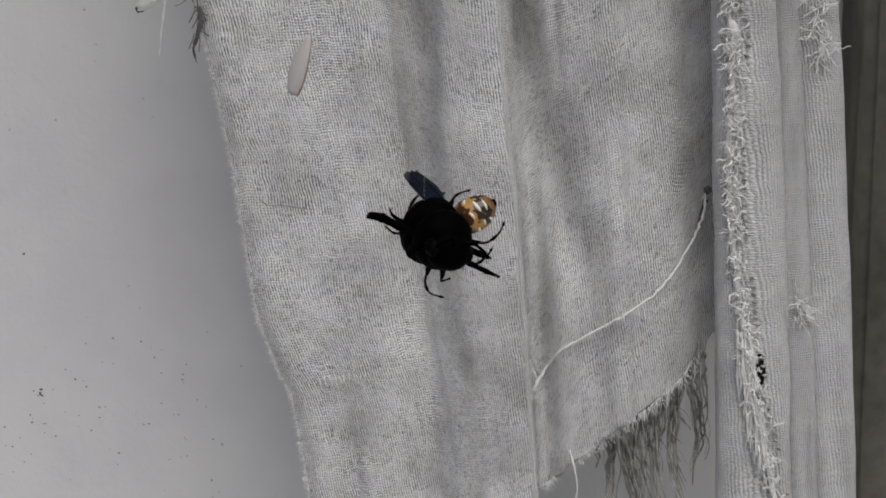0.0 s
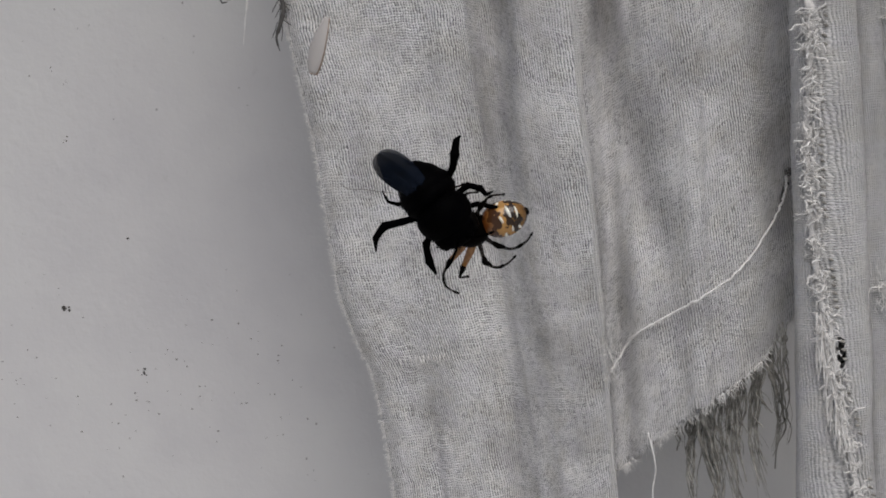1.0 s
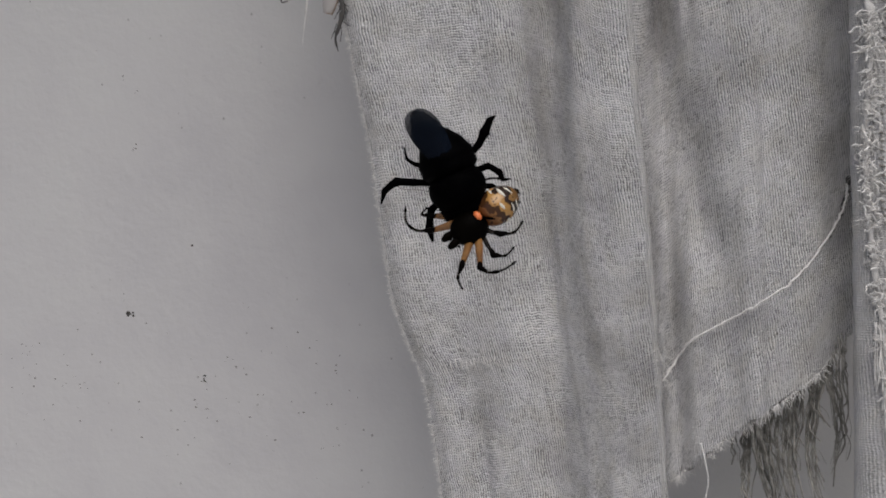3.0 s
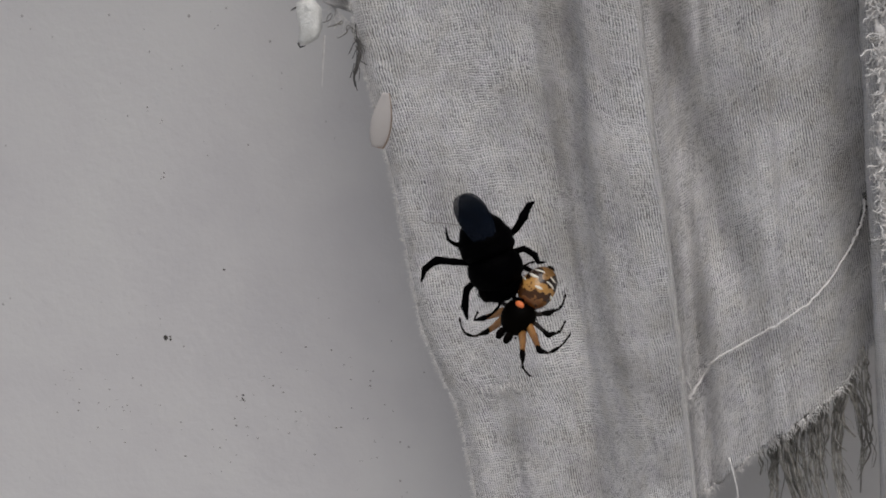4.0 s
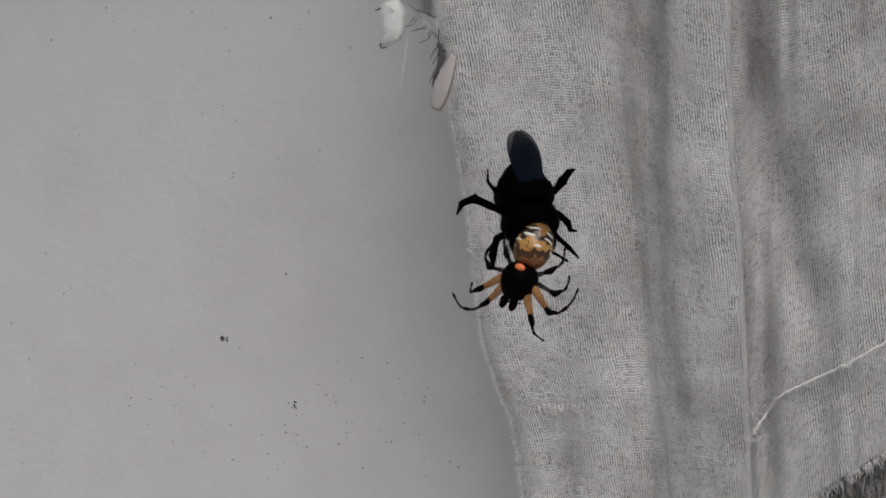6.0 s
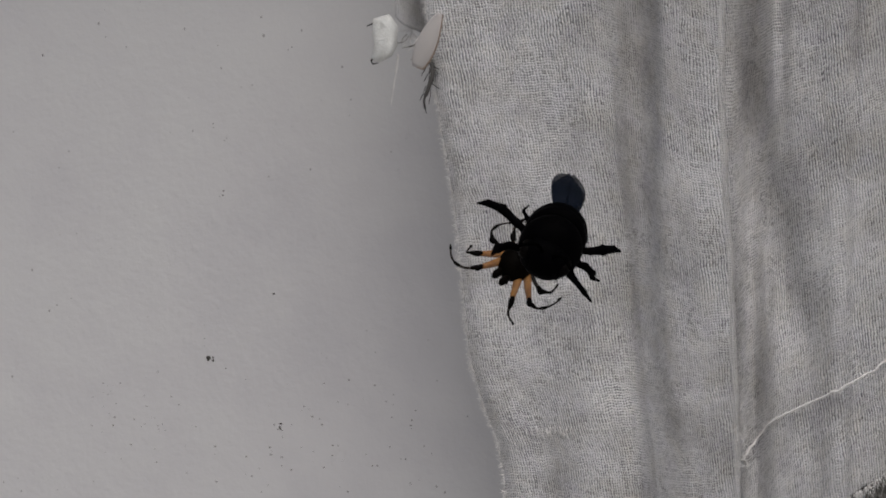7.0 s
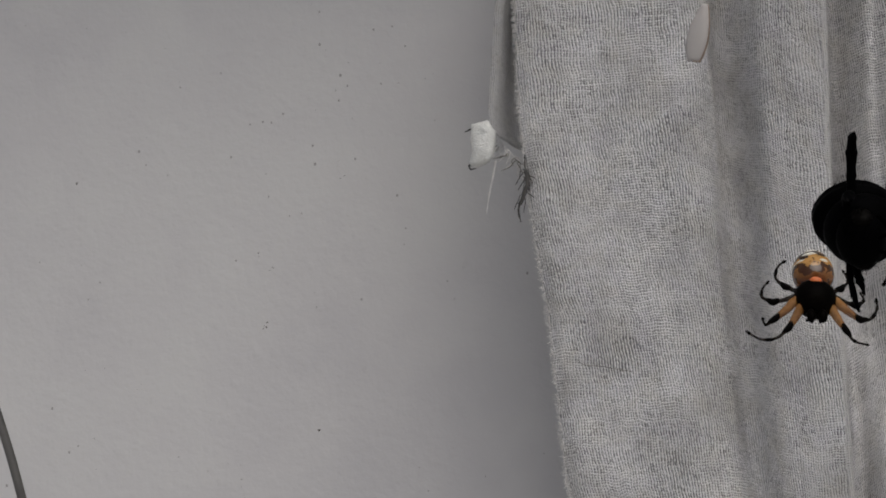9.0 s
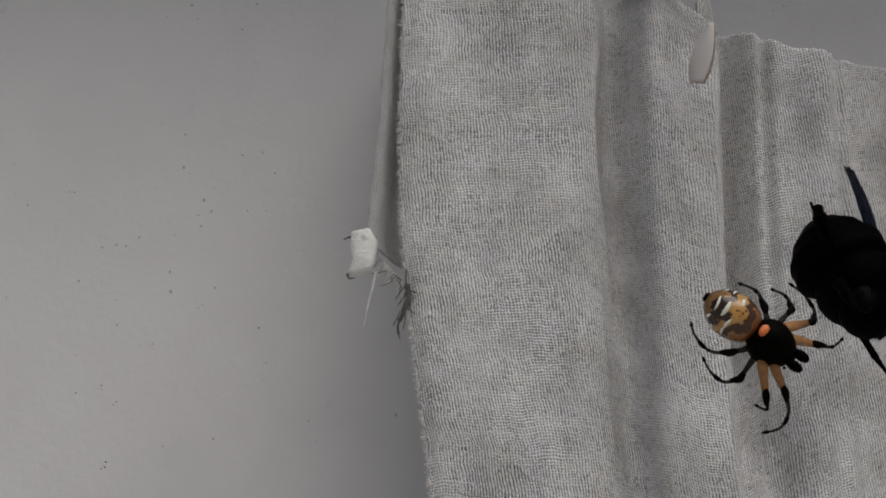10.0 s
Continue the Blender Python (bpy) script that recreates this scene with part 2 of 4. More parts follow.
M_RIM = plain_material("petal_rim", (0.16, 0.11, 0.08), (0.34, 0.27, 0.21), 600, 0.6)
M_WALL = wall_material()
M_ABDOMEN = abdomen_material()
M_WING = wing_material("smoky_wing_membrane", (0.005, 0.008, 0.015), 0.98, 0.5, 0.0064, 0.4)
M_HUSK = wing_material("pale_membrane", (0.55, 0.52, 0.50), 0.78, 0.74, 0.005, 0.6, 0.0)
M_SILK = plain_material("silk", (0.7, 0.7, 0.7), (0.8, 0.8, 0.8), 500, 0.4)

# ---------------------------------------------------------------- building helpers
CM = 0.01
BASE = 1.5      # height above the ground of the cloth's middle


def P(x, y, z):
    """A place from centimetres: x along the wall, y away from the viewer, z above the cloth's middle."""
    return Vector((x * CM, y * CM, BASE + z * CM))


def part(name, bm, material, parent=None, label="", smooth=True):
    mesh = bpy.data.meshes.new(name)
    bm.to_mesh(mesh)
    bm.free()
    for poly in mesh.polygons:
        poly.use_smooth = smooth
    for m in (material if isinstance(material, (list, tuple)) else [material]):
        mesh.materials.append(m)
    ob = new(name, mesh)
    if parent:
        ob.parent = parent
    if label:
        tagged(ob, label)
    return ob


def thing(name, label, category, group="", kind=""):
    return tagged(new(name), label, category, group, kind)


def lerp(table, at):
    """Reads a table of (key, value) with rising or falling keys."""
    rows = sorted(table)
    return float(np.interp(at, [r[0] for r in rows], [r[1] for r in rows]))


def smoothstep(a, b, x):
    t = min(1.0, max(0.0, (x - a) / (b - a)))
    return t * t * (3 - 2 * t)


def tube(bm, points, radii, sides=6, cap=True, mat=0):
    """A round rod along points (Vectors); radii one number or one for each point."""
    if not isinstance(radii, (list, tuple)):
        radii = [radii] * len(points)
    rings = []
    side = None
    for k, p in enumerate(points):
        a, b = points[max(0, k - 1)], points[min(len(points) - 1, k + 1)]
        along = (b - a).normalized()
        if side is None:
            side = along.cross(Vector((0.3, 0.9, 0.2))).normalized()
        side = (side - along * side.dot(along)).normalized()
        other = along.cross(side)
        rings.append([bm.verts.new(p + (side * math.cos(w) + other * math.sin(w)) * radii[k])
                      for w in (2 * math.pi * s / sides for s in range(sides))])
    faces = []
    for r0, r1 in zip(rings, rings[1:]):
        for s in range(sides):
            faces.append(bm.faces.new((r0[s], r0[(s + 1) % sides], r1[(s + 1) % sides], r1[s])))
    if cap:
        faces += [bm.faces.new(rings[0][::-1]), bm.faces.new(rings[-1])]
    for f in faces:
        f.material_index = mat
    return rings


def curve_points(knots, steps=6):
    """A smooth line through knots."""
    out = []
    n = len(knots)
    for k in range(n - 1):
        p0, p1, p2, p3 = knots[max(0, k - 1)], knots[k], knots[k + 1], knots[min(n - 1, k + 2)]
        for s in range(steps):
            t = s / steps
            out.append(0.5 * ((2 * p1) + (p2 - p0) * t + (2 * p0 - 5 * p1 + 4 * p2 - p3) * t * t
                              + (3 * p1 - p0 - 3 * p2 + p3) * t ** 3))
    out.append(knots[-1])
    return out


def loft(bm, rings, sides=20, mat=0):
    """A closed body from rings (centre Vector, half width x, half width y), stacked along z."""
    made = []
    for c, rx, ry in rings:
        made.append([bm.verts.new(c + Vector((rx * math.cos(w), ry * math.sin(w), 0)))
                     for w in (2 * math.pi * s / sides for s in range(sides))])
    faces = []
    for r0, r1 in zip(made, made[1:]):
        for s in range(sides):
            faces.append(bm.faces.new((r0[s], r0[(s + 1) % sides], r1[(s + 1) % sides], r1[s])))
    faces += [bm.faces.new(made[0][::-1]), bm.faces.new(made[-1])]
    for f in faces:
        f.material_index = mat


def egg(bm, centre, rx, ry, rz, sharp=0.0, sides=20, rows=12, mat=0, rough=0.0):
    """An egg along z; sharp > 0 draws its upper end out."""
    rings = []
    for k in range(1, rows):
        w = math.pi * k / rows
        z = -math.cos(w)
        r = math.sin(w) * (1 - sharp * z)
        rings.append((Vector(centre) + Vector((0, 0, z * rz)), rx * r, ry * r))
    loft(bm, rings, sides, mat)
    if rough:
        for v in bm.verts:
            v.co += v.normal * 0 + Vector((noise.noise(v.co * 900), noise.noise(v.co * 900 + Vector((7, 1, 3))), 0)) * rough


def box(bm, x0, x1, y0, y1, z0, z1):
    v = [bm.verts.new((x, y, z)) for x in (x0, x1) for y in (y0, y1) for z in (z0, z1)]
    for f in ((0, 1, 3, 2), (4, 6, 7, 5), (0, 4, 5, 1), (2, 3, 7, 6), (0, 2, 6, 4), (1, 5, 7, 3)):
        bm.faces.new([v[i] for i in f])


def sheet(bm, rows, thick):
    """A woven sheet from rows of places, with a back at a short distance and closed rims; UV in metres of cloth."""
    uv = bm.loops.layers.uv.new("UVMap")
    nr, nc = len(rows), len(rows[0])
    place = np.array([[tuple(p) for p in r] for r in rows])
    across = np.zeros((nr, nc))
    across[:, 1:] = np.cumsum(np.linalg.norm(np.diff(place, axis=1), axis=2), axis=1)
    up = np.zeros((nr, nc))
    up[1:] = np.cumsum(np.linalg.norm(np.diff(place, axis=0), axis=2), axis=0)
    # the grain runs straight along rows and columns
    across = np.tile(across.mean(axis=0), (nr, 1))
    up = np.tile(up.mean(axis=1)[:, None], (1, nc))
    du = np.gradient(place, axis=1)
    dv = np.gradient(place, axis=0)
    normal = np.cross(du, dv)
    normal /= np.linalg.norm(normal, axis=2, keepdims=True) + 1e-12
    front = [[bm.verts.new(place[r, c]) for c in range(nc)] for r in range(nr)]
    back = [[bm.verts.new(place[r, c] - normal[r, c] * thick) for c in range(nc)] for r in range(nr)]

    def face(verts, at):
        f = bm.faces.new(verts)
        for loop, (r, c) in zip(f.loops, at):
            loop[uv].uv = (across[r, c], up[r, c])

    for r in range(nr - 1):
        for c in range(nc - 1):
            q = [(r, c), (r, c + 1), (r + 1, c + 1), (r + 1, c)]
            face([front[a][b] for a, b in q], q)
            face([back[a][b] for a, b in q[::-1]], q[::-1])
    for r in range(nr - 1):
        for c, flip in ((0, False), (nc - 1, True)):
            q = [front[r][c], front[r + 1][c], back[r + 1][c], back[r][c]]
            face(q[::-1] if flip else q, ([(r, c), (r + 1, c), (r + 1, c), (r, c)])[::-1 if flip else 1])
    for c in range(nc - 1):
        for r, flip in ((0, True), (nr - 1, False)):
            q = [front[r][c], front[r][c + 1], back[r][c + 1], back[r][c]]
            face(q[::-1] if flip else q, ([(r, c), (r, c + 1), (r, c + 1), (r, c)])[::-1 if flip else 1])


def strand(bm, start, way, length, radius, rng, curl=0.5, sink=0.3, steps=6, sides=4, mat=0):
    """One loose fibre from start, drooping and curling."""
    pts = [start.copy()]
    d = way.normalized()
    for k in range(steps):
        d = (d + Vector((rng.gauss(0, curl), rng.gauss(0, curl * 0.6), rng.gauss(0, curl) - sink)) * (1.0 / steps)).normalized()
        pts.append(pts[-1] + d * (length / steps))
    tube(bm, pts, [radius] * (len(pts) - 1) + [radius * 0.4], sides, True, mat)


# ---------------------------------------------------------------- setting
WALL_Y = 4.5


def build_setting():
    bm = bmesh.new()
    box(bm, -3.0, 3.0, WALL_Y * CM, WALL_Y * CM + 0.15, 0.0, 2.6)
    tagged(part("wall_back", bm, M_WALL, smooth=False), "grey painted plaster wall with small dirt specks", "wall", kind="structure")
    bm = bmesh.new()
    box(bm, -60, 60, -60, 60, -0.2, 0.0)
    tagged(part("ground", bm, M_GROUND, smooth=False), "worn pale concrete ground before the wall", "ground", kind="structure")
    # unseen ledge, added to darken the wall towards its top
    bm = bmesh.new()
    box(bm, -3.0, 3.0, -0.027, WALL_Y * CM - 0.0002, 1.695, 1.76)
    tagged(part("ceiling", bm, M_SHADE_LEDGE, smooth=False), "unseen pale ledge added to shade the upper wall", "ceiling", kind="structure")


build_setting()


def build_post():
    post = thing("door_post", "dark-stained wooden post fixed upright to the wall", "post")
    bm = bmesh.new()
    box(bm, 0.0805, 0.135, 0.022, WALL_Y * CM - 0.0002, 0.0, 1.693)
    bmesh.ops.bevel(bm, geom=bm.edges[:], offset=0.002, segments=2, affect='EDGES')
    part("post_shaft", bm, M_POST, post)


build_post()

# ---------------------------------------------------------------- the ragged cloth
# outlines, in centimetres: (height, place along the wall)
EDGE_LEFT = [(13, -4.68), (10.1, -4.57), (8.4, -4.52), (6.8, -4.43), (5.5, -4.30), (4.7, -4.17), (4.0, -4.07), (3.2, -3.92), (2.0, -3.67),
             (0.25, -3.42), (-0.8, -3.26), (-1.7, -2.94), (-2.2, -2.70), (-3.0, -2.55), (-4.2, -2.37), (-5.8, -2.21)]
RIDGE = [(13, 0.75), (9.6, 0.85), (7.0, 0.93), (4.7, 1.02), (2.84, 1.16), (0.98, 1.36), (-1.8, 1.58), (-3.7, 1.71), (-5.5, 1.86)]
VALLEY = [(13, -1.0), (9.5, -0.85), (8, -0.75), (6, -0.56), (4, -0.42), (2, -0.37), (0, -0.30), (-1.2, -0.20), (-3.3, -0.06), (-6, 0.10)]
PLEAT = [(13, -1.10), (9.5, -1.04), (8, -1.13), (7, -1.07), (5.6, -0.86), (3, -0.66), (0, -0.5)]
CREST = [(13, 0.50), (5, 0.58), (2, 0.54), (0, 0.42), (-2, 0.28), (-4, 0.18), (-6, 0.12)]
# (place along the wall, height)
TOP = [(-6, 11.3), (-1.4, 11.2), (-0.7, 10.75), (-0.1, 10.2), (0.25, 9.78), (0.75, 9.42), (1.04, 9.28), (1.6, 9.28), (2.2, 9.42), (2.9, 9.30), (3.6, 9.18), (4.1, 9.14), (4.5, 9.2), (7.5, 9.2)]
TOP_SIDE = [(0.9, 10.45), (1.4, 10.05), (1.9, 9.62), (2.4, 9.32), (3.1, 9.12), (3.9, 9.18), (8, 9.25)]
HEM_FRONT = [(-3.0, -5.75), (-1.0, -5.7), (0.6, -5.6), (1.3, -5.45), (1.9, -5.1), (2.2, -5.0)]
HEM_SIDE = [(1.21, -4.30), (1.79, -3.95), (2.54, -3.28), (3.31, -2.68), (4.01, -2.22), (4.29, -2.02), (4.55, -1.70), (5.00, -1.25), (5.49, -1.00)]


def ease(table, at):
    """A smooth curve through the table."""
    rows = sorted(table)
    if at <= rows[0][0]:
        return rows[0][1]
    for k in range(len(rows) - 1):
        (a, u), (b, v) = rows[k], rows[k + 1]
        if at <= b:
            before, after = rows[max(0, k - 1)], rows[min(len(rows) - 1, k + 2)]
            h = b - a
            m0 = (v - before[1]) / (b - before[0]) * h
            m1 = (after[1] - u) / (after[0] - a) * h
            t = (at - a) / h
            return ((2 * t ** 3 - 3 * t * t + 1) * u + (t ** 3 - 2 * t * t + t) * m0 + (3 * t * t - 2 * t ** 3) * v + (t ** 3 - t * t) * m1)
    return rows[-1][1]


def wrinkle(x, z, size=1.0):
    a = noise.noise(Vector((x * 0.9, z * 0.45, 3.1))) * 0.10
    b = noise.noise(Vector((x * 2.3, z * 1.6, 8.4))) * 0.035
    c = noise.noise(Vector((x * 6.0, z * 5.0, 1.7))) * 0.008
    return (a + b + c) * size


def front_y(s, x, z):
    """The front panel: a flat left part, a soft valley, a pleat over it higher up, and the rise to the crest."""
    xl, xr, xv, crest = lerp(EDGE_LEFT, z), lerp(RIDGE, z), lerp(VALLEY, z), lerp(CREST, z)
    high = smoothstep(2.5, 7.5, z)
    deep = 0.20 + 0.20 * smoothstep(-1.5, 3.5, z)
    y = ease([(xl, 0.0), (xl + 0.25, -0.12), (xl + 0.9, -0.03), (xv - 1.3, -0.14), (xv - 0.80, -0.17), (xv - 0.42, 0.06), (xv - 0.05, deep),
              (xv + 0.22, deep - 0.22), (xv + 0.45, -0.10 - 0.45 * crest), (xv + 0.80, -0.06 - 0.78 * crest), (xr - 0.35, -0.02 - 0.96 * crest), (xr, -crest)], x)
    d = x - lerp(PLEAT, z)
    y += high * (0.55 * smoothstep(-0.03, 0.06, d) * (1 - smoothstep(0.25, 0.9, d)) - 0.20 * smoothstep(-0.5, -0.03, d) * (1 - smoothstep(-0.02, 0.05, d)))
    y += wrinkle(x, z, 1.0 - 0.6 * smoothstep(0.8, 1.0, s))
    return y + (4.4 - y) * smoothstep(10.3, 11.3, z) * (1 - smoothstep(-1.2, -0.2, x))


def side_y(x, z):
    d = x - lerp(RIDGE, z)
    start = 0.45 - lerp(CREST, z) * smoothstep(-3.0, 6.0, z)
    y = ease([(-0.5, start + 0.30), (0.04, start + 0.30), (0.28, 0.90), (0.55, 0.62), (1.0, 0.30), (1.7, 0.0), (2.4, 0.15), (2.9, 0.45), (3.4, 0.95), (4.5, 1.2)], d)
    dv = 0.42 + 0.17 * (3.9 - max(-1.0, min(4.0, z)))
    y += 0.34 * math.exp(-((d - dv) / 0.30) ** 2) * smoothstep(-1.5, 1.0, z)
    y += 0.11 * smoothstep(3, 8, z) * math.sin(d * 5.2 + 0.4)
    y += 0.20 * smoothstep(2.5, 6.0, z) * (math.exp(-((d - 0.95) / 0.10) ** 2) + math.exp(-((d - 2.15) / 0.09) ** 2))
    y -= 0.42 * (1 - smoothstep(-1.0, 4.0, z)) * (1 - smoothstep(0.4, 1.3, d))
    return y + wrinkle(x + 3, z, 1.0)


def build_cloth():
    rng = random.Random(5)
    cloth = thing("ragged_cloth", "dirty white cotton rag with torn frayed edges hanging in folds", "cloth")

    # front panel with its long crest, which turns back on itself
    nr, nc, wrap = 230, 180, 8
    rows = []
    for r in range(nr + 1):
        row = []
        v = r / nr
        for c in range(nc + 1 + wrap):
            s = min(1.0, c / nc)
            zb = lerp(HEM_FRONT, -2.2 + 4.1 * s) + 0.05 * noise.noise(Vector((s * 40, 0.3, 2.2)))
            x_guess = lerp(EDGE_LEFT, 10) + (lerp(RIDGE, 10) - lerp(EDGE_LEFT, 10)) * s
            zt = lerp(TOP, x_guess)
            z = zb + (zt - zb) * v
            xl = lerp(EDGE_LEFT, z) + 0.018 * noise.noise(Vector((z * 9, 1.1, 0))) + 0.03 * noise.noise(Vector((z * 2.2, 5.1, 0)))
            xr = lerp(RIDGE, z)
            x = xl + (xr - xl) * s
            y = front_y(s, x, z)
            if c > nc:
                k = (c - nc) / wrap
                x = xr + 0.05 * math.sin(k * math.pi) - 0.10 * k
                y = y + (0.95 - y) * (k ** 1.3)
            row.append(P(x, y, z))
        rows.append(row)
    bm = bmesh.new()
    sheet(bm, rows, 0.00035)
    part("front_panel", bm, M_CLOTH, cloth)

    # the crest's own folded edge, felted smooth, coloured paler for the light it catches
    rows = []
    for r in range(151):
        z = -5.35 + (9.2 + 5.35) * r / 150
        row = []
        for c in range(9):
            k = c / 8
            x = lerp(RIDGE, z) - 0.11 + 0.14 * k + 0.02 * noise.noise(Vector((z * 1.7, 3, k)))
            y = front_y(min(1.0, 0.97 + 0.03 * k), min(x, lerp(RIDGE, z)), z) - 0.030 * math.sin(math.pi * k) + 0.020 + 0.15 * max(0.0, k - 0.75)
            row.append(P(x, y, z))
        rows.append(row)
    bm = bmesh.new()
    sheet(bm, rows, 0.0003)
    part("lit_folded_edge", bm, M_CLOTH_LIT_EDGE, cloth, "felted folded edge, painted paler where it catches light")

    # side panel with the slanting torn hem
    nr, nc = 190, 110
    rows = []
    for r in range(nr + 1):
        row = []
        v = r / nr
        for c in range(nc + 1):
            x0 = 1.30 + (5.25 - 1.30) * c / nc
            zb = lerp(HEM_SIDE, x0) + 0.07 * noise.noise(Vector((x0 * 6, 4.4, 0))) + 0.03 * noise.noise(Vector((x0 * 25, 4.4, 0)))
            zt = lerp(TOP_SIDE, x0 - 0.4)
            z = zb + (zt - zb) * v
            x = x0 + 0.065 * (-1.0 - z) * (1 - c / nc * 0.6)
            row.append(P(x, side_y(x, z), z))
        rows.append(row)
    bm = bmesh.new()
    sheet(bm, rows, 0.00035)
    part("side_panel", bm, M_CLOTH_SIDE, cloth, "slanting torn side panel")

    # narrow strip of the layer behind, beside the left edge
    rows = []
    for r in range(101):
        row = []
        for c in range(17):
            s = c / 16
            zb = 5.45 - 0.65 * s + 0.10 * noise.noise(Vector((s * 7, 2, 9)))
            z = zb + (11.25 - zb) * r / 100
            xl = lerp([(13, -4.98), (9.5, -4.86), (7.9, -4.85), (5.9, -4.90), (5.4, -4.90), (4.8, -4.6)], z)
            x = xl + s * 0.85 + 0.02 * noise.noise(Vector((z * 5, 3, 3)))
            y = 0.02 + 0.60 * smoothstep(0.10, 0.48, s) + 0.03 * math.sin(s * 6) + wrinkle(x, z, 0.8)
            row.append(P(x, y + (4.4 - y) * smoothstep(10.3, 11.2, z), z))
        rows.append(row)
    bm = bmesh.new()
    sheet(bm, rows, 0.00035)
    part("back_layer", bm, M_CLOTH_FINE, cloth)

    # hanging rolls of gathered cloth
    def roll(name, left, right, yc, depth, z0, z1, hole=None, flat=2.6):
        bm = bmesh.new()
        uv = bm.loops.layers.uv.new("UVMap")
        sides, nz = (150, 620) if hole else (40, 150)
        rings = []
        for k in range(nz + 1):
            z = z0 + (z1 - z0) * k / nz
            xl, xr = lerp(left, z), lerp(right, z)
            xl += 0.03 * noise.noise(Vector((z * 0.8, 1, yc * 9)))
            xr += 0.03 * noise.noise(Vector((z * 0.8, 6, yc * 9)))
            ring = []
            for s in range(sides):
                w = 2 * math.pi * s / sides
                cw, sw = math.cos(w), math.sin(w)
                ex = math.copysign(abs(cw) ** (2 / flat), cw)
                ey = math.copysign(abs(sw) ** (2 / flat), sw)
                dep = depth * (1 + 0.25 * noise.noise(Vector((cw * 1.5, z * 0.5, yc))))
                ring.append(bm.verts.new(P((xl + xr) / 2 + ex * (xr - xl) / 2, yc + ey * dep + wrinkle(cw + yc, z, 0.5), z)))
            rings.append(ring)
        girth = 0.024
        for k in range(nz):
            for s in range(sides):
                q = (rings[k][s], rings[k][(s + 1) % sides], rings[k + 1][(s + 1) % sides], rings[k + 1][s])
                if hole:
                    m = sum((p.co for p in q), Vector()) / 4
                    hx, hz, hw, hh = hole
                    lx, lz = m.x / CM - hx, (m.z - BASE) / CM - hz
                    if m.y < yc * CM and (lx / hw) ** 2 + (lz / hh) ** 2 < 1 + 0.12 * noise.noise(m * 700):
                        continue
                f = bm.faces.new(q)
                for loop, (a, b) in zip(f.loops, ((s, k), (s + 1, k), (s + 1, k + 1), (s, k + 1))):
                    loop[uv].uv = (a / sides * girth, b / nz * (z1 - z0) * CM)
        bm.faces.new(rings[-1])
        bm.faces.new(rings[0][::-1])
        return part(name, bm, M_CLOTH_FINE, cloth)

    roll("hem_roll", [(9.1, 4.46), (4.7, 4.65), (1.8, 4.76), (-1.16, 4.88), (-4.1, 4.97), (-9, 5.08)],
         [(9.1, 5.53), (4.7, 5.74), (1.84, 5.99), (-1.15, 6.17), (-4.07, 6.33), (-9, 6.56)], 0.0, 0.30, -9, 9.15, hole=(5.62, -1.80, 0.10, 0.46))
    roll("thin_fold", [(9.1, 5.4), (4.7, 5.68), (1.84, 5.86), (-1.15, 6.05), (-4.07, 6.22), (-9, 6.45)],
         [(9.1, 5.93), (4.7, 6.18), (0.86, 6.50), (-1.14, 6.66), (-4.06, 6.84), (-9, 7.1)], 0.16, 0.22, -9, 9.1, flat=2.0)
    roll("wide_fold", [(9.1, 5.7), (4.7, 6.0), (0.86, 6.33), (-1.14, 6.50), (-4.06, 6.70), (-9, 6.95)],
         [(9.1, 6.62), (4.7, 6.93), (0.38, 7.30), (-4.05, 7.60), (-9, 7.9)], 0.42, 0.34, -9, 9.05, flat=2.2)

    # white two-ply sewing thread that wanders over the side panel, its knot dark with soil and painted shade
    knots = [(1.66, -2.18), (1.75, -2.03), (1.90, -1.75), (2.22, -1.38), (2.86, -0.96), (3.42, -0.63), (3.95, -0.19), (4.42, 0.37), (4.62, 0.75), (4.78, 1.02), (4.80, 1.30), (4.84, 1.42)]
    path = curve_points([P(x + rng.gauss(0, 0.02), side_y(x, z) - 0.12 - 0.06 * math.sin(k * 1.7), z) for k, (x, z) in enumerate(knots)], 12)
    for k, p in enumerate(path):
        p += Vector((noise.noise(Vector((k * 0.35, 1, 1))), 0, noise.noise(Vector((k * 0.35, 5, 2))))) * 0.00042
    for ply in (0, math.pi):
        bm = bmesh.new()
        pts = [p + Vector((math.cos(k * 0.75 + ply), math.sin(k * 0.75 + ply) * 0.6, 0.8 * math.cos(k * 0.75 + ply))) * 0.00012 for k, p in enumerate(path)]
        tube(bm, pts, [0.00019 + 0.00006 * noise.noise(Vector((k * 0.5, 3, ply))) for k in range(len(pts))], 6)
        for k in range(70):
            strand(bm, rng.choice(path), Vector((rng.gauss(0, 1), -0.4, rng.gauss(0, 1))), rng.uniform(0.0006, 0.0016), 0.00004, rng, 1.4, 0.1, 4, 3)
        part("sewing_thread", bm, M_THREAD, cloth, "loose white sewing thread")
    bm = bmesh.new()
    egg(bm, P(4.84, side_y(4.84, 1.40) - 0.08, 1.40), 0.0007, 0.0007, 0.0009, sides=10, rows=8)
    tube(bm, [P(4.82, side_y(4.8, 1.2) - 0.03, 1.22), P(4.70, side_y(4.7, 0.8) - 0.02, 0.80), P(4.50, side_y(4.5, 0.45) - 0.02, 0.40)], [0.0005, 0.00035, 0.0001], 6)
    part("soiled_shaded_knot", bm, M_DARK_THREAD, cloth, "thread knot, black with soil and painted shade")
    # pulled threads where the weave has opened
    bm = bmesh.new()
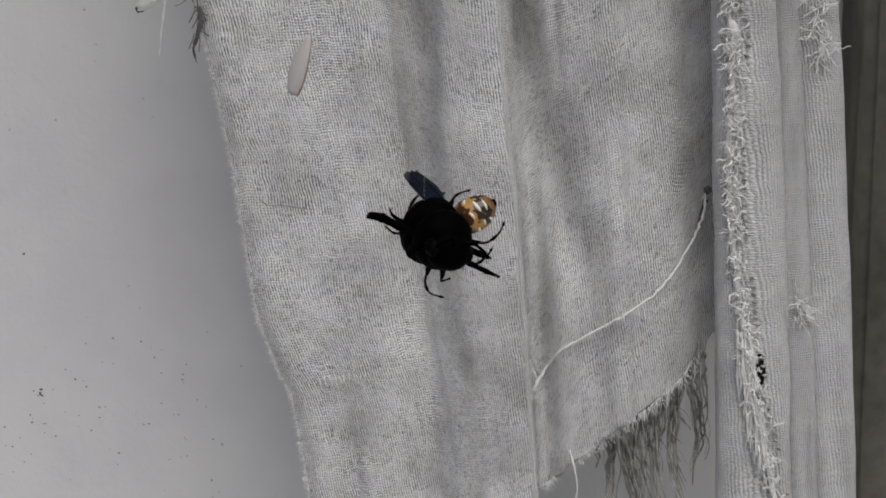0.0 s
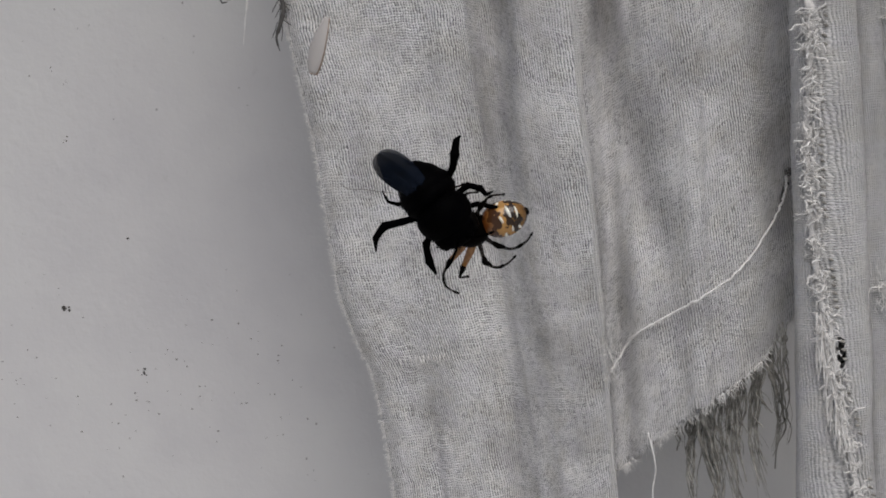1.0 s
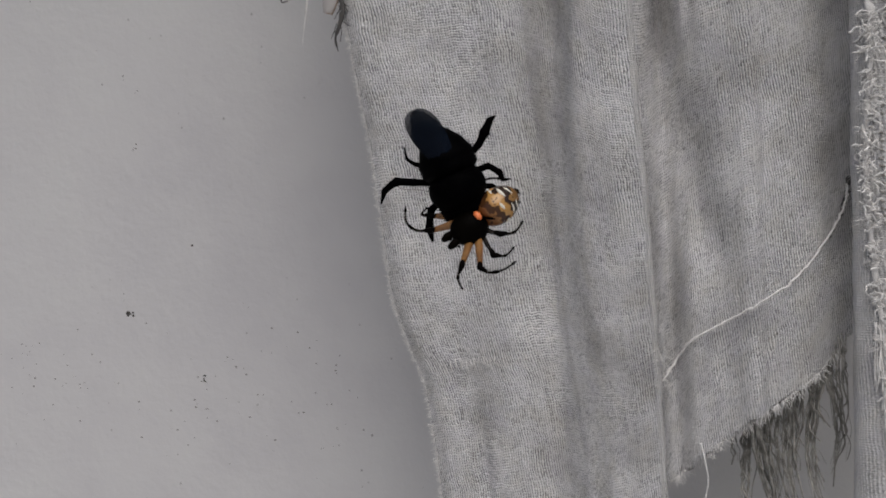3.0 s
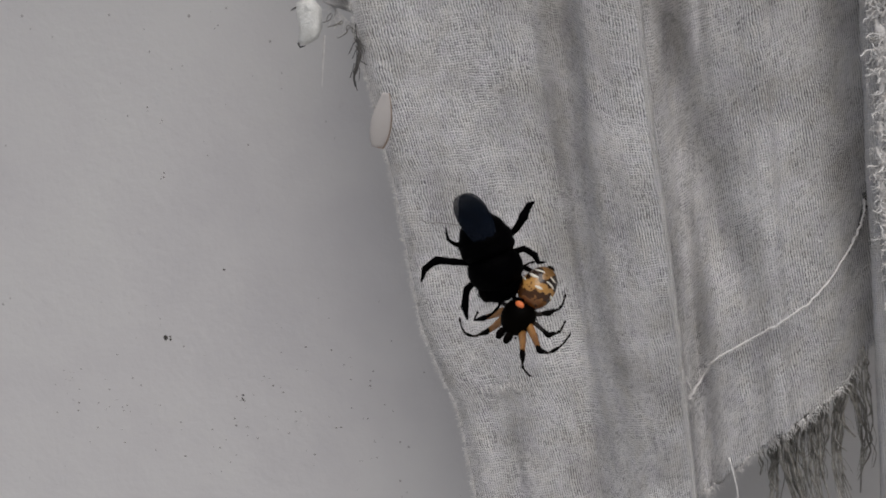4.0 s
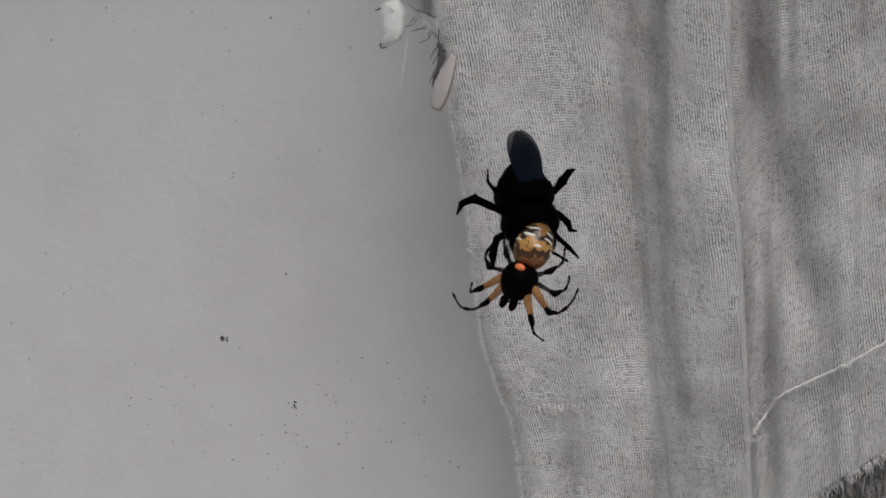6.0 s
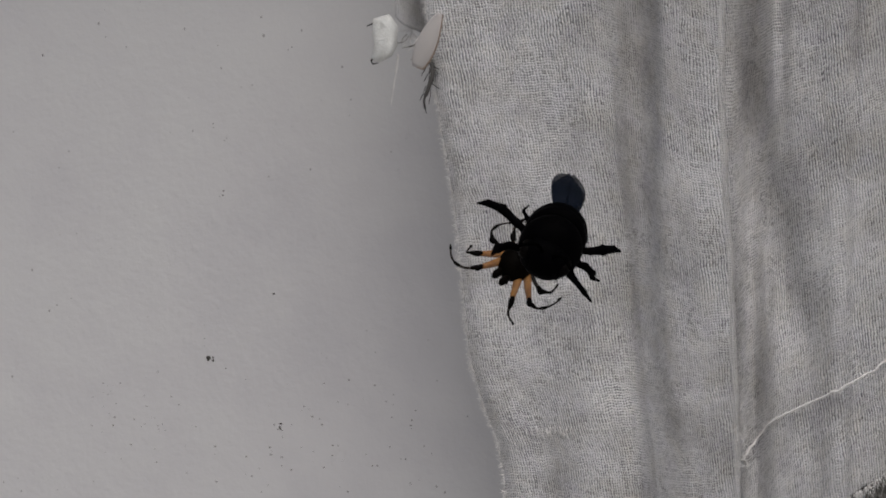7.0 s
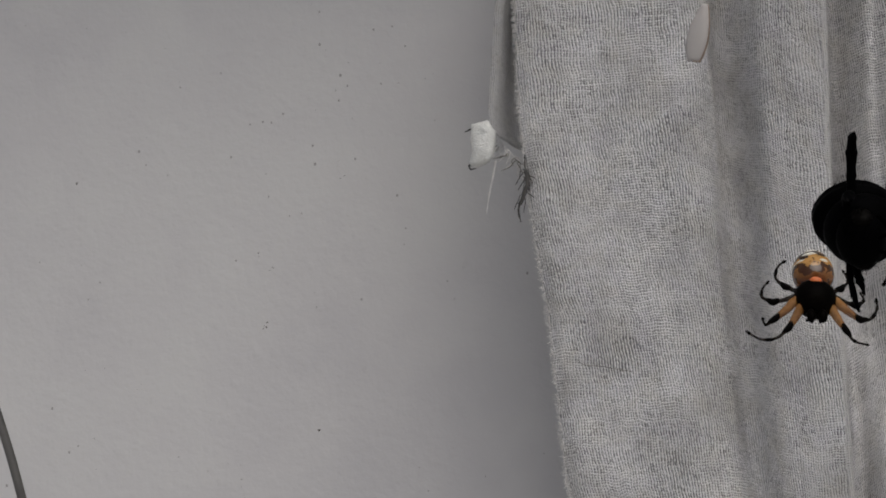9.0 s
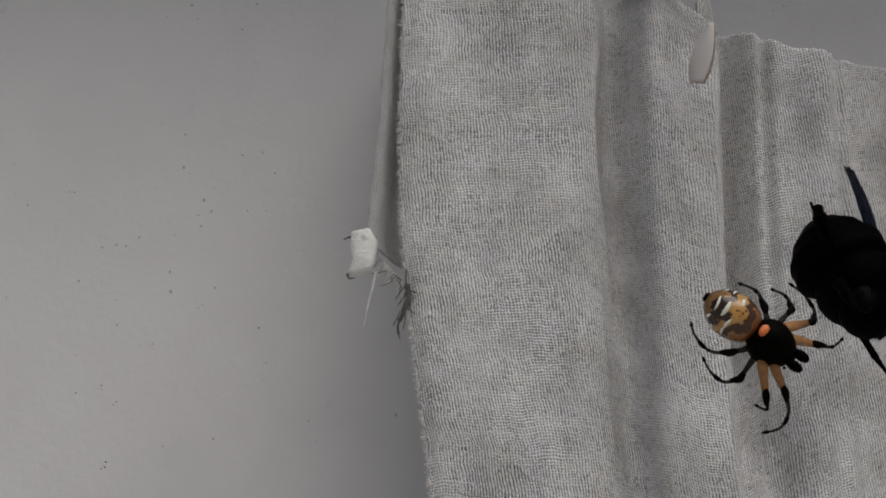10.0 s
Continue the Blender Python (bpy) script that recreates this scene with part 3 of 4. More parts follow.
    for k in range(11):
        x = -2.15 + 0.085 * k + rng.gauss(0, 0.015)
        z = -1.98 + 0.03 * math.sin(k * 1.3) + 0.012 * k
        s0 = (x - lerp(EDGE_LEFT, z)) / (lerp(RIDGE, z) - lerp(EDGE_LEFT, z))
        tube(bm, [P(x - 0.015, front_y(s0, x, z + 0.11) - 0.01, z + 0.11), P(x + rng.gauss(0, 0.02), front_y(s0, x, z) - 0.035, z), P(x + 0.02, front_y(s0, x, z - 0.11) - 0.01, z - 0.11)], [0.00008, 0.00013, 0.00008], 5)
    part("pulled_thread", bm, M_THREAD, cloth)
    bm = bmesh.new()
    for k in range(26):
        x, z = 1.63 + rng.gauss(0, 0.05), rng.uniform(-2.3, -0.9)
        strand(bm, P(x, side_y(x, z) - 0.75, z), Vector((rng.gauss(0, 1), -0.3, rng.gauss(0, 1))), 0.002, 0.00006, rng, 1.4, 0.1)
    part("pulled_fibre", bm, M_THREAD, cloth)

    # fine dark fibre lying on the front panel
    bm = bmesh.new()
    line = [(-3.13, 1.33), (-3.03, 1.25), (-2.75, 1.235), (-2.5, 1.20), (-2.2, 1.165)]
    tube(bm, curve_points([P(x, front_y(0.16 + (x + 3.13) * 0.2, x, z) - 0.07, z) for x, z in line], 6), 0.00007, 5)
    part("dark_fibre", bm, M_DIRTY_SHADED_THREAD, cloth, "thin dark fibre")

    # short fibres along the torn edges
    bm = bmesh.new()
    for k in range(1500):
        z = rng.uniform(-5.6, 10.2)
        x = lerp(EDGE_LEFT, z)
        strand(bm, P(x + 0.02, front_y(0.0, x, z), z), Vector((-1, -0.3, rng.gauss(0, 0.7))), rng.uniform(0.0004, 0.0014), 0.00006, rng, 1.6, 0.1, 4, 3)
    for k in range(260):
        x = rng.uniform(-2.1, 1.95)
        z = lerp(HEM_FRONT, x)
        strand(bm, P(x, front_y((x + 2.2) / 4.1, x, z), z + 0.05), Vector((rng.gauss(0, 0.5), -0.1, -1)), rng.uniform(0.0008, 0.003), 0.00006, rng, 1.0, 0.2, 5, 3)
    for k in range(420):
        x = rng.uniform(1.5, 5.1)
        z = lerp(HEM_SIDE, x)
        strand(bm, P(x + 0.065 * (-1 - z), side_y(x, z), z + 0.06), Vector((0.4 + rng.gauss(0, 0.7), -0.2, -1)), rng.uniform(0.0006, 0.0024), 0.000045, rng, 1.0, 0.1, 5, 3)
    tagged(part("edge_fibre", bm, M_THREAD, cloth), kind="stuff")

    # a long loose thread and the fringe behind the torn hem, its grey both soil and painted shade
    bm = bmesh.new()
    tube(bm, curve_points([P(2.33, 0.1, -3.25), P(2.42, 0.0, -3.6), P(2.47, 0.05, -3.95), P(2.42, 0.1, -4.35), P(2.46, 0.1, -4.8)], 6), 0.00017, 5)
    part("loose_thread", bm, M_THREAD, cloth)
    for x0, x1, count, tx, tz, sway in ((2.70, 2.95, 7, 2.92, -3.95, 0.05), (2.98, 3.25, 16, 3.22, -4.75, 0.10), (3.15, 3.50, 22, 3.62, -5.25, 0.16), (3.45, 3.68, 12, 3.55, -4.60, -0.12),
                                        (3.62, 3.95, 22, 3.98, -4.95, 0.14), (3.90, 4.15, 12, 4.02, -4.10, -0.08), (4.12, 4.40, 22, 4.42, -4.55, 0.15), (4.36, 4.62, 16, 4.72, -4.05, 0.12), (4.55, 4.78, 9, 4.83, -3.55, 0.05)):
        bm = bmesh.new()
        phase = rng.uniform(0, 6.3)
        deep = rng.uniform(0.55, 0.95)
        for k in range(count):
            x = rng.uniform(x0, x1)
            top = lerp(HEM_SIDE, x) + rng.uniform(0.0, 0.3)
            end = top + (tz - top) * (rng.uniform(0.75, 1.05) if k % 3 else rng.uniform(0.3, 0.7))
            aim = tx + rng.gauss(0, 0.05)
            own = rng.gauss(0, 0.05)
            pts = []
            for i in range(9):
                t = i / 8
                pts.append(P(x + (aim - x) * t ** 0.7 + sway * math.sin(phase + t * 5.2) * t + own * math.sin(math.pi * t) + rng.gauss(0, 0.026),
                             deep + 0.12 * math.sin(phase + 3 * t) + rng.gauss(0, 0.04), top + (end - top) * t))
            pts = curve_points(pts, 3)
            rad = rng.choice((0.00008, 0.00013, 0.00019, 0.00032))
            tube(bm, pts, [rad * (1.0 - 0.6 * i / (len(pts) - 1)) for i in range(len(pts))], 5)
        part("fringe", bm, M_DIRTY_SHADED_THREAD, cloth, "hanging fringe, grey with soil and painted shade")

    # frayed selvage twisting down the hem roll
    seam = [(9.0, 4.75), (4.72, 4.83), (4.24, 4.98), (3.29, 4.97), (2.3, 4.96), (1.5, 4.99), (0.55, 5.08), (-0.75, 5.28), (-1.57, 5.42), (-2.4, 5.55), (-3.2, 5.79), (-3.95, 5.95), (-6, 6.2), (-9, 6.4)]
    bm = bmesh.new()
    core = [P(lerp(seam, z) + 0.05 * noise.noise(Vector((z * 2.5, 4, 4))), -0.31 + 0.03 * noise.noise(Vector((z * 3, 1, 7))), z) for z in np.arange(-6.5, 7.0, 0.06)]
    tube(bm, core, [0.0003 + 0.0007 * max(0.0, 0.3 + noise.noise(Vector((k * 0.33, 2, 2)))) for k in range(len(core))], 7)
    z = -6.5
    while z < 7.0:
        z += rng.uniform(0.16, 0.42)
        x0 = lerp(seam, z)
        way = Vector((rng.choice((-1, -1, -1, 0.4)) * rng.uniform(0.3, 1.0), -0.25, rng.uniform(-1.1, 0.3)))
        thick = rng.uniform(0.6, 1.25)
        for k in range(rng.randint(12, 20)):
            at = P(x0 + rng.gauss(0.05, 0.05), -0.33 - rng.uniform(0, 0.06), z + rng.gauss(0, 0.07))
            aim = way + Vector((rng.gauss(0, 0.35), rng.gauss(0, 0.15), rng.gauss(0, 0.35)))
            strand(bm, at, aim, rng.uniform(0.0016, 0.0038) * thick, rng.uniform(0.00007, 0.00020), rng, 4.6, 0.5, 9, 4)
        for k in range(10):
            strand(bm, P(x0 + rng.gauss(0, 0.08), -0.36, z + rng.gauss(0, 0.1)), Vector((rng.gauss(0, 1), -0.4, rng.gauss(0, 1))), rng.uniform(0.001, 0.0028), 0.00005, rng, 3.0, 0.2, 6, 3)
    tagged(part("frayed_selvage", bm, M_THREAD, cloth, "twisted white frayed selvage"), kind="stuff")
    # the row of stitch holes beside it, their darkness drawn as short dark threads
    z = -5.0
    while z < 6.0:
        z += rng.uniform(0.12, 0.17)
        if noise.noise(Vector((z * 1.3, 9, 1))) < -0.12:
            continue
        x = lerp(seam, z) + 0.25 + rng.gauss(0, 0.01)
        bm = bmesh.new()
        tube(bm, [P(x - 0.04, -0.315, z), P(x, -0.33, z - 0.01), P(x + 0.045, -0.31, z - 0.03)], [0.00012, 0.00030, 0.00012], 6)
        part("stitch_hole", bm, M_DIRTY_SHADED_THREAD, cloth)
    bm = bmesh.new()
    for k in range(120):
        z = rng.uniform(-2.9, -0.9)
        x = lerp(seam, z) + rng.gauss(-0.03, 0.06)
        strand(bm, P(x, -0.36, z), Vector((0.15, -0.1, -1)), rng.uniform(0.004, 0.010), 0.00013, rng, 0.5, 0.2, 7, 4)
    tagged(part("drawn_thread", bm, M_THREAD, cloth), kind="stuff")
    # further frayed spots on the wide fold and the thin fold
    for name, x0, z0, high, count, y in (("frayed_spot", 6.55, 4.3, 0.65, 60, 0.05), ("frayed_spot", 6.35, -0.62, 0.20, 34, -0.08)):
        bm = bmesh.new()
        for k in range(count):
            z = z0 + rng.uniform(-high, high)
            x = x0 + rng.gauss(0, 0.07)
            strand(bm, P(x, y, z), Vector((rng.gauss(0, 1), -0.4, rng.gauss(0, 0.7) - 0.4)), rng.uniform(0.002, 0.005), 0.0001, rng, 2.0, 0.2, 6, 4)
        tagged(part(name, bm, M_THREAD, cloth), kind="stuff")

    # dark twisted end and white ends at the foot of the back layer
    bm = bmesh.new()
    tube(bm, curve_points([P(-4.22, 0.05, 5.2), P(-4.19, -0.05, 4.75), P(-4.12, -0.12, 4.45), P(-4.20, -0.12, 4.15), P(-4.27, -0.1, 3.95), P(-4.22, -0.1, 3.72)], 6),
         [0.00016] * 8 + [0.00045] * 8 + [0.0004] * 6 + [0.00022] * 6 + [0.0001] * 3, 6)
    for k in range(10):
        strand(bm, P(-4.2 + rng.gauss(0, 0.03), -0.1, rng.uniform(4.0, 4.7)), Vector((rng.gauss(0, 0.6), 0, -1)), 0.003, 0.00009, rng, 0.8, 0.3)
    part("dark_thread_end", bm, M_DARK_THREAD, cloth, "blackened twisted thread end")
    bm = bmesh.new()
    tube(bm, curve_points([P(-4.66, -0.5, 4.75), P(-4.70, -0.45, 4.5), P(-4.74, -0.42, 4.30), P(-4.77, -0.40, 4.1), P(-4.80, -0.40, 3.84)], 6), [0.00022] * 9 + [0.00016] * 9 + [0.00008] * 7, 5)
    for k in range(24):
        x = rng.uniform(-4.8, -4.25)
        strand(bm, P(x, 0.4, lerp([(-4.8, 5.35), (-4.25, 4.8)], x)), Vector((rng.gauss(0, 0.8), -0.2, -1)), rng.uniform(0.0015, 0.004), 0.00010, rng, 1.6, 0.1)
    part("white_thread_end", bm, M_THREAD, cloth)
    bm = bmesh.new()
    for k in range(9):
        x = rng.uniform(-4.75, -4.3)
        strand(bm, P(x, 0.3, lerp([(-4.8, 5.2), (-4.25, 4.8)], x)), Vector((rng.gauss(0, 1.0), -0.3, -0.6)), rng.uniform(0.002, 0.004), 0.00010, rng, 2.2, 0.1)
    part("soiled_thread_end", bm, M_DIRTY_SHADED_THREAD, cloth)


build_cloth()


# ---------------------------------------------------------------- small things on and before the wall
def build_flake():
    bm = bmesh.new()
    outline = [(-0.17, 0.40), (0.08, 0.46), (0.20, 0.30), (0.20, -0.1), (0.12, -0.34), (-0.08, -0.44), (-0.22, -0.40), (-0.16, -0.15), (-0.20, 0.12)]
    n = 8
    rings = []
    for k in range(n):
        t = k / (n - 1)
        shrink = math.sqrt(max(0.0, 1 - (2 * t - 1) ** 2)) * 0.35 + 0.65
        rings.append([bm.verts.new(P(-4.87 + x * 1.1 * shrink + 0.05 * noise.noise(Vector((x * 14, z * 14, t))), -0.78 + 0.26 * t - 0.12 * (1 - (x / 0.2) ** 2) * (1 - t), 5.00 + z * 0.92 * shrink + 0.04 * noise.noise(Vector((x * 17, z * 11, 4 + t))))) for x, z in outline])
    m = len(outline)
    for a, b in zip(rings, rings[1:]):
        for s in range(m):
            bm.faces.new((a[s], a[(s + 1) % m], b[(s + 1) % m], b[s]))
    bm.faces.new(rings[0][::-1])
    bm.faces.new(rings[-1])
    bmesh.ops.subdivide_edges(bm, edges=bm.edges[:], cuts=1, smooth=0.6)
    flake = tagged(part("lint_flake", bm, M_FLAKE), "small white papery flake caught on the frayed cloth", "flake")
    bm = bmesh.new()
    tube(bm, [P(-5.04, -0.68, 5.30), P(-5.12, -0.70, 5.26), P(-5.20, -0.70, 5.22)], [0.0002, 0.00015, 0.00008], 5)
    tube(bm, [P(-5.05, -0.68, 4.68), P(-5.10, -0.70, 4.62), P(-5.07, -0.70, 4.56), P(-4.97, -0.70, 4.58)], [0.0002, 0.0002, 0.00015, 0.00008], 5)
    tip = part("dark_tip", bm, M_DARK_THREAD, flake, "dark curled tips")


build_flake()


def build_cable():
    cable = thing("cable", "thin dark grey cable hanging free before the wall", "cable")
    bm = bmesh.new()
    knots = [(-22, 75), (-20.5, 30), (-18.5, 16), (-15.9, 9.0), (-13.6, 4.6), (-11.95, 2.0), (-11.30, 1.1), (-10.78, 0.0), (-10.40, -1.0), (-10.12, -2.0), (-9.93, -2.8), (-9.62, -4.6), (-9.3, -9), (-9.0, -30), (-8.8, -149.8)]
    tube(bm, curve_points([P(x + 0.12, -6.2, z) for x, z in knots], 10), 0.00062, 10)
    part("cable_sheath", bm, M_CABLE, cable)


build_cable()


def build_specks():
    rng = random.Random(11)

    def speck(bm, x, z, size, spread):
        a, b = x + rng.gauss(0, spread), z + rng.gauss(0, spread * 0.6)
        r = size * rng.uniform(0.35, 1.0) * CM
        ring = [bm.verts.new(P(a, WALL_Y - 0.004, b) + Vector((r * rng.uniform(0.6, 1.2) * math.cos(w), 0, r * rng.uniform(0.4, 0.9) * math.sin(w))))
                for w in (i * math.pi / 4 for i in range(8))]
        peak = bm.verts.new(P(a, WALL_Y, b) - Vector((0, r * 0.5 + 0.0001, 0)))
        for i in range(8):
            bm.faces.new((ring[i], ring[(i + 1) % 8], peak))

    faint = bmesh.new()
    for x, z, size, count, spread in ((-10.4, -1.9, 0.07, 5, 0.06), (-8.72, -3.35, 0.045, 3, 0.06), (-10.25, 1.85, 0.03, 4, 0.07), (-10.4, 3.45, 0.025, 3, 0.07),
                                      (-8.87, -0.33, 0.035, 2, 0.03), (-8.78, -3.45, 0.03, 4, 0.12), (-10.12, 3.1, 0.02, 3, 0.06), (-14.71, 4.88, 0.03, 3, 0.05),
                                      (-12.84, -2.66, 0.025, 4, 0.12), (-8.62, 5.08, 0.02, 2, 0.05), (-11.68, -2.34, 0.02, 2, 0.05), (-11.58, 7.38, 0.02, 2, 0.08),
                                      (-12.31, -3.7, 0.03, 12, 0.7), (-11.05, -3.39, 0.03, 12, 0.8), (-13.05, -3.18, 0.03, 9, 0.5), (-7.67, -3.7, 0.034, 13, 0.7),
                                      (-6.73, -4.33, 0.03, 12, 0.7), (-9.47, -4.33, 0.034, 14, 0.8), (-5.99, -2.97, 0.03, 12, 0.8), (-8.31, -2.45, 0.028, 12, 0.9),
                                      (-10.2, -0.78, 0.024, 8, 1.3), (-13.26, 0.37, 0.024, 6, 1.2)):
        for k in range(count):
            if spread >= 0.3:
                speck(faint, x, z, size, spread)
                continue
            bm = bmesh.new()
            speck(bm, x, z, size, spread)
            tagged(part("dirt_speck", bm, M_SPECK), "small dark dropping stuck to the plaster wall", "speck", "specks on the wall")
    tagged(part("faint_specks", faint, M_SMUDGE), "scattered faint grey specks on the plaster wall", "specks", kind="stuff")


build_specks()


# ---------------------------------------------------------------- the hanging animals
MM = 0.00093      # the bee's millimetre


def V(x, y, z):
    return Vector((x * MM, y * MM, z * MM))


def limb(name, knots, radii, material, parent, sides=8, steps=6):
    """A jointed leg with slightly rounded joints."""
    pts, rad = jointed(knots, radii, steps)
    bm = bmesh.new()
    tube(bm, pts, rad, sides)
    return part(name, bm, material, parent)


def jointed(knots, radii, steps):
    """Straight pieces between knots, eased at the joints, which are a little thicker."""
    soft = curve_points([V(*k) for k in knots], steps)
    pts, rad = [], []
    for k in range(len(soft)):
        t = k / steps
        a = min(int(t), len(knots) - 2)
        f = t - a
        straight = V(*knots[a]).lerp(V(*knots[a + 1]), f)
        pts.append(straight.lerp(soft[k], 0.35))
        swell = 1.0 + 0.18 * (1 - min(1.0, min(f, 1 - f) * 5))
        rad.append(float(np.interp(t, range(len(radii)), radii)) * MM * swell)
    return pts, rad


def spider_leg(knots, parent, pale=True):
    """A pale amber thigh with a swollen black knee, then thin smoky shanks bent in an arc, ringed black, with a dark foot."""
    spots = [V(*k) for k in knots]
    spots = [spots[0] + (p - spots[0]) * 0.86 for p in spots]
    bm = bmesh.new()
    mid = spots[0].lerp(spots[1], 0.5) + V(0, -0.15, 0)
    tube(bm, curve_points([spots[0], mid, spots[1]], 5), [r * MM * (1.0 if pale else 0.6) for r in (0.24, 0.32, 0.40, 0.42, 0.40, 0.37, 0.34, 0.31, 0.28, 0.26, 0.24)], 9)
    leg = part("leg", bm, M_AMBER if pale else M_SHANK, parent)
    line = curve_points(spots[1:], 8) if len(spots) > 2 else []
    d0 = (spots[1] - spots[0]).normalized()
    d1 = (spots[2] - spots[1]).normalized() if len(spots) > 2 else d0
    bm = bmesh.new()
    pts = [spots[1] - d0 * 0.65 * MM, spots[1] - d0 * 0.3 * MM, spots[1], spots[1] + d1 * 0.35 * MM, spots[1] + d1 * 0.75 * MM]
    tube(bm, curve_points(pts, 3), [float(np.interp(i / 3, range(5), (0.20, 0.29, 0.32, 0.26, 0.13))) * MM for i in range(13)], 10)
    part("knee", bm, M_TIP, leg)
    if line:
        n = len(line) - 1
        rad = [(0.17 - 0.09 * i / n) * MM for i in range(n + 1)]
        bm = bmesh.new()
        tube(bm, line, rad, 7)
        part("shank", bm, M_SHANK, leg)
        ring = list(range(int(n * 0.44), int(n * 0.44) + max(3, round(n * 0.2))))
        bm = bmesh.new()
        tube(bm, [line[i] for i in ring], [rad[i] * (1.4 if 0 < k < len(ring) - 1 else 1.05) for k, i in enumerate(ring)], 8)
        part("dark_ring", bm, M_TIP, leg)
        bm = bmesh.new()
        tip = line[-max(3, n // 5):]
        tube(bm, tip, [(0.17 - 0.11 * i / (len(tip) - 1)) * MM for i in range(len(tip))], 7)
        part("foot", bm, M_TIP, leg)
    return leg


def fuzz(bm, centre, rx, ry, rz, count, length, rng, radius=0.00002):
    for k in range(count):
        d = Vector((rng.gauss(0, 1), rng.gauss(0, 1), rng.gauss(0, 1))).normalized()
        at = Vector(centre) + Vector((d.x * rx, d.y * ry, d.z * rz))
        out = (d + Vector((rng.gauss(0, 0.3), rng.gauss(0, 0.3), rng.gauss(0, 0.3) + 0.3))).normalized()
        tube(bm, [at, at + out * length * rng.uniform(0.6, 1.2)], [radius, radius * 0.4], 3, False)


def build_bee():
    """Head down: its tail points to +z, its back to -y."""
    rng = random.Random(3)
    bee = thing("bee", "shiny black bee with smoky wings hanging head down on silk", "bee")
    bm = bmesh.new()
    egg(bm, V(0, 0, -1.5), 2.9 * MM, 3.0 * MM, 2.4 * MM, sides=28, rows=16)
    part("thorax", bm, M_BLACK, bee)
    bm = bmesh.new()
    rings = []
    for k in range(1, 28):
        w = math.pi * k / 28
        z = -math.cos(w)
        step = 1 + 0.025 * math.cos(k * 2 * math.pi / 4.5)
        r = math.sin(w) ** 0.9 * (1 - 0.34 * z) * step
        rings.append((V(0, 0.35, 2.0 + z * 2.9), 2.75 * MM * r, 3.15 * MM * r))
    loft(bm, rings, 28)
    part("abdomen", bm, M_BLACK, bee)
    bm = bmesh.new()
    egg(bm, V(0, 0.3, -3.3), 2.3 * MM, 1.9 * MM, 1.7 * MM, sides=24, rows=12)
    head = part("head", bm, M_BLACK, bee)
    for sx in (-1, 1):
        bm = bmesh.new()
        egg(bm, V(sx * 1.8, 0.2, -3.3), 0.65 * MM, 0.9 * MM, 1.25 * MM, sides=14, rows=8)
        part("eye", bm, M_TIP, head)
        bm = bmesh.new()
        tube(bm, curve_points([V(sx * 0.5, -0.9, -4.5), V(sx * 1.2, -1.6, -5.1), V(sx * 2.2, -1.3, -5.6), V(sx * 2.9, -0.8, -5.8)], 5), 0.00013, 6)
        part("antenna", bm, M_HAIR, head)
    bm = bmesh.new()
    fuzz(bm, V(0, 0, -1.3), 2.65 * MM, 2.75 * MM, 2.25 * MM, 1800, 0.00032, rng)
    fuzz(bm, V(0, 0.3, -3.3), 2.5 * MM, 1.7 * MM, 1.6 * MM, 500, 0.00028, rng)
    fuzz(bm, V(0, 0.35, 1.6), 2.9 * MM, 2.5 * MM, 2.0 * MM, 600, 0.0003, rng)
    tagged(part("body_hair", bm, M_HAIR, bee), kind="stuff")
    # folded wings: a long fore wing and a shorter hind wing on each side
    for sx in (-1, 1):
        for name, length, wide, splay, lift in (("fore_wing", 6.4, 3.2 - 0.15 * sx, 0.05, -2.40), ("hind_wing", 5.0, 2.5, 0.13, -2.25)):
            bm = bmesh.new()
            n, m = 30, 12
            grid = []
            for k in range(n + 1):
                t = k / n
                half = wide * 0.5 * (4 * (0.05 + 0.948 * t) * (0.95 - 0.948 * t)) ** 0.5 * (0.70 + 0.42 * t) + 0.02
                row = []
                for j in range(m + 1):
                    q = j / m * 2 - 1
                    x = sx * (0.05 + math.sin(splay) * length * t * 0.6) - 1.1 * t + q * half
                    y = lift - 0.06 * sx - 0.9 * t + 0.35 * q * q - 0.25 * math.sin(math.pi * t) + 0.10 * math.sin(q * 7 + t * 5)
                    row.append(V(x, y, 0.6 + length * t * math.cos(splay)))
                grid.append(row)
            front = [[bm.verts.new(p) for p in r] for r in grid]
            back = [[bm.verts.new(p + V(0, 0.035, 0)) for p in r] for r in grid]
            for k in range(n):
                for j in range(m):
                    bm.faces.new((front[k][j], front[k][j + 1], front[k + 1][j + 1], front[k + 1][j]))
                    bm.faces.new((back[k][j], back[k + 1][j], back[k + 1][j + 1], back[k][j + 1]))
            for k in range(n):
                bm.faces.new((front[k][0], front[k + 1][0], back[k + 1][0], back[k][0]))
                bm.faces.new((front[k][m], back[k][m], back[k + 1][m], front[k + 1][m]))
            part(name, bm, M_WING, bee, "smoky bluish wing")
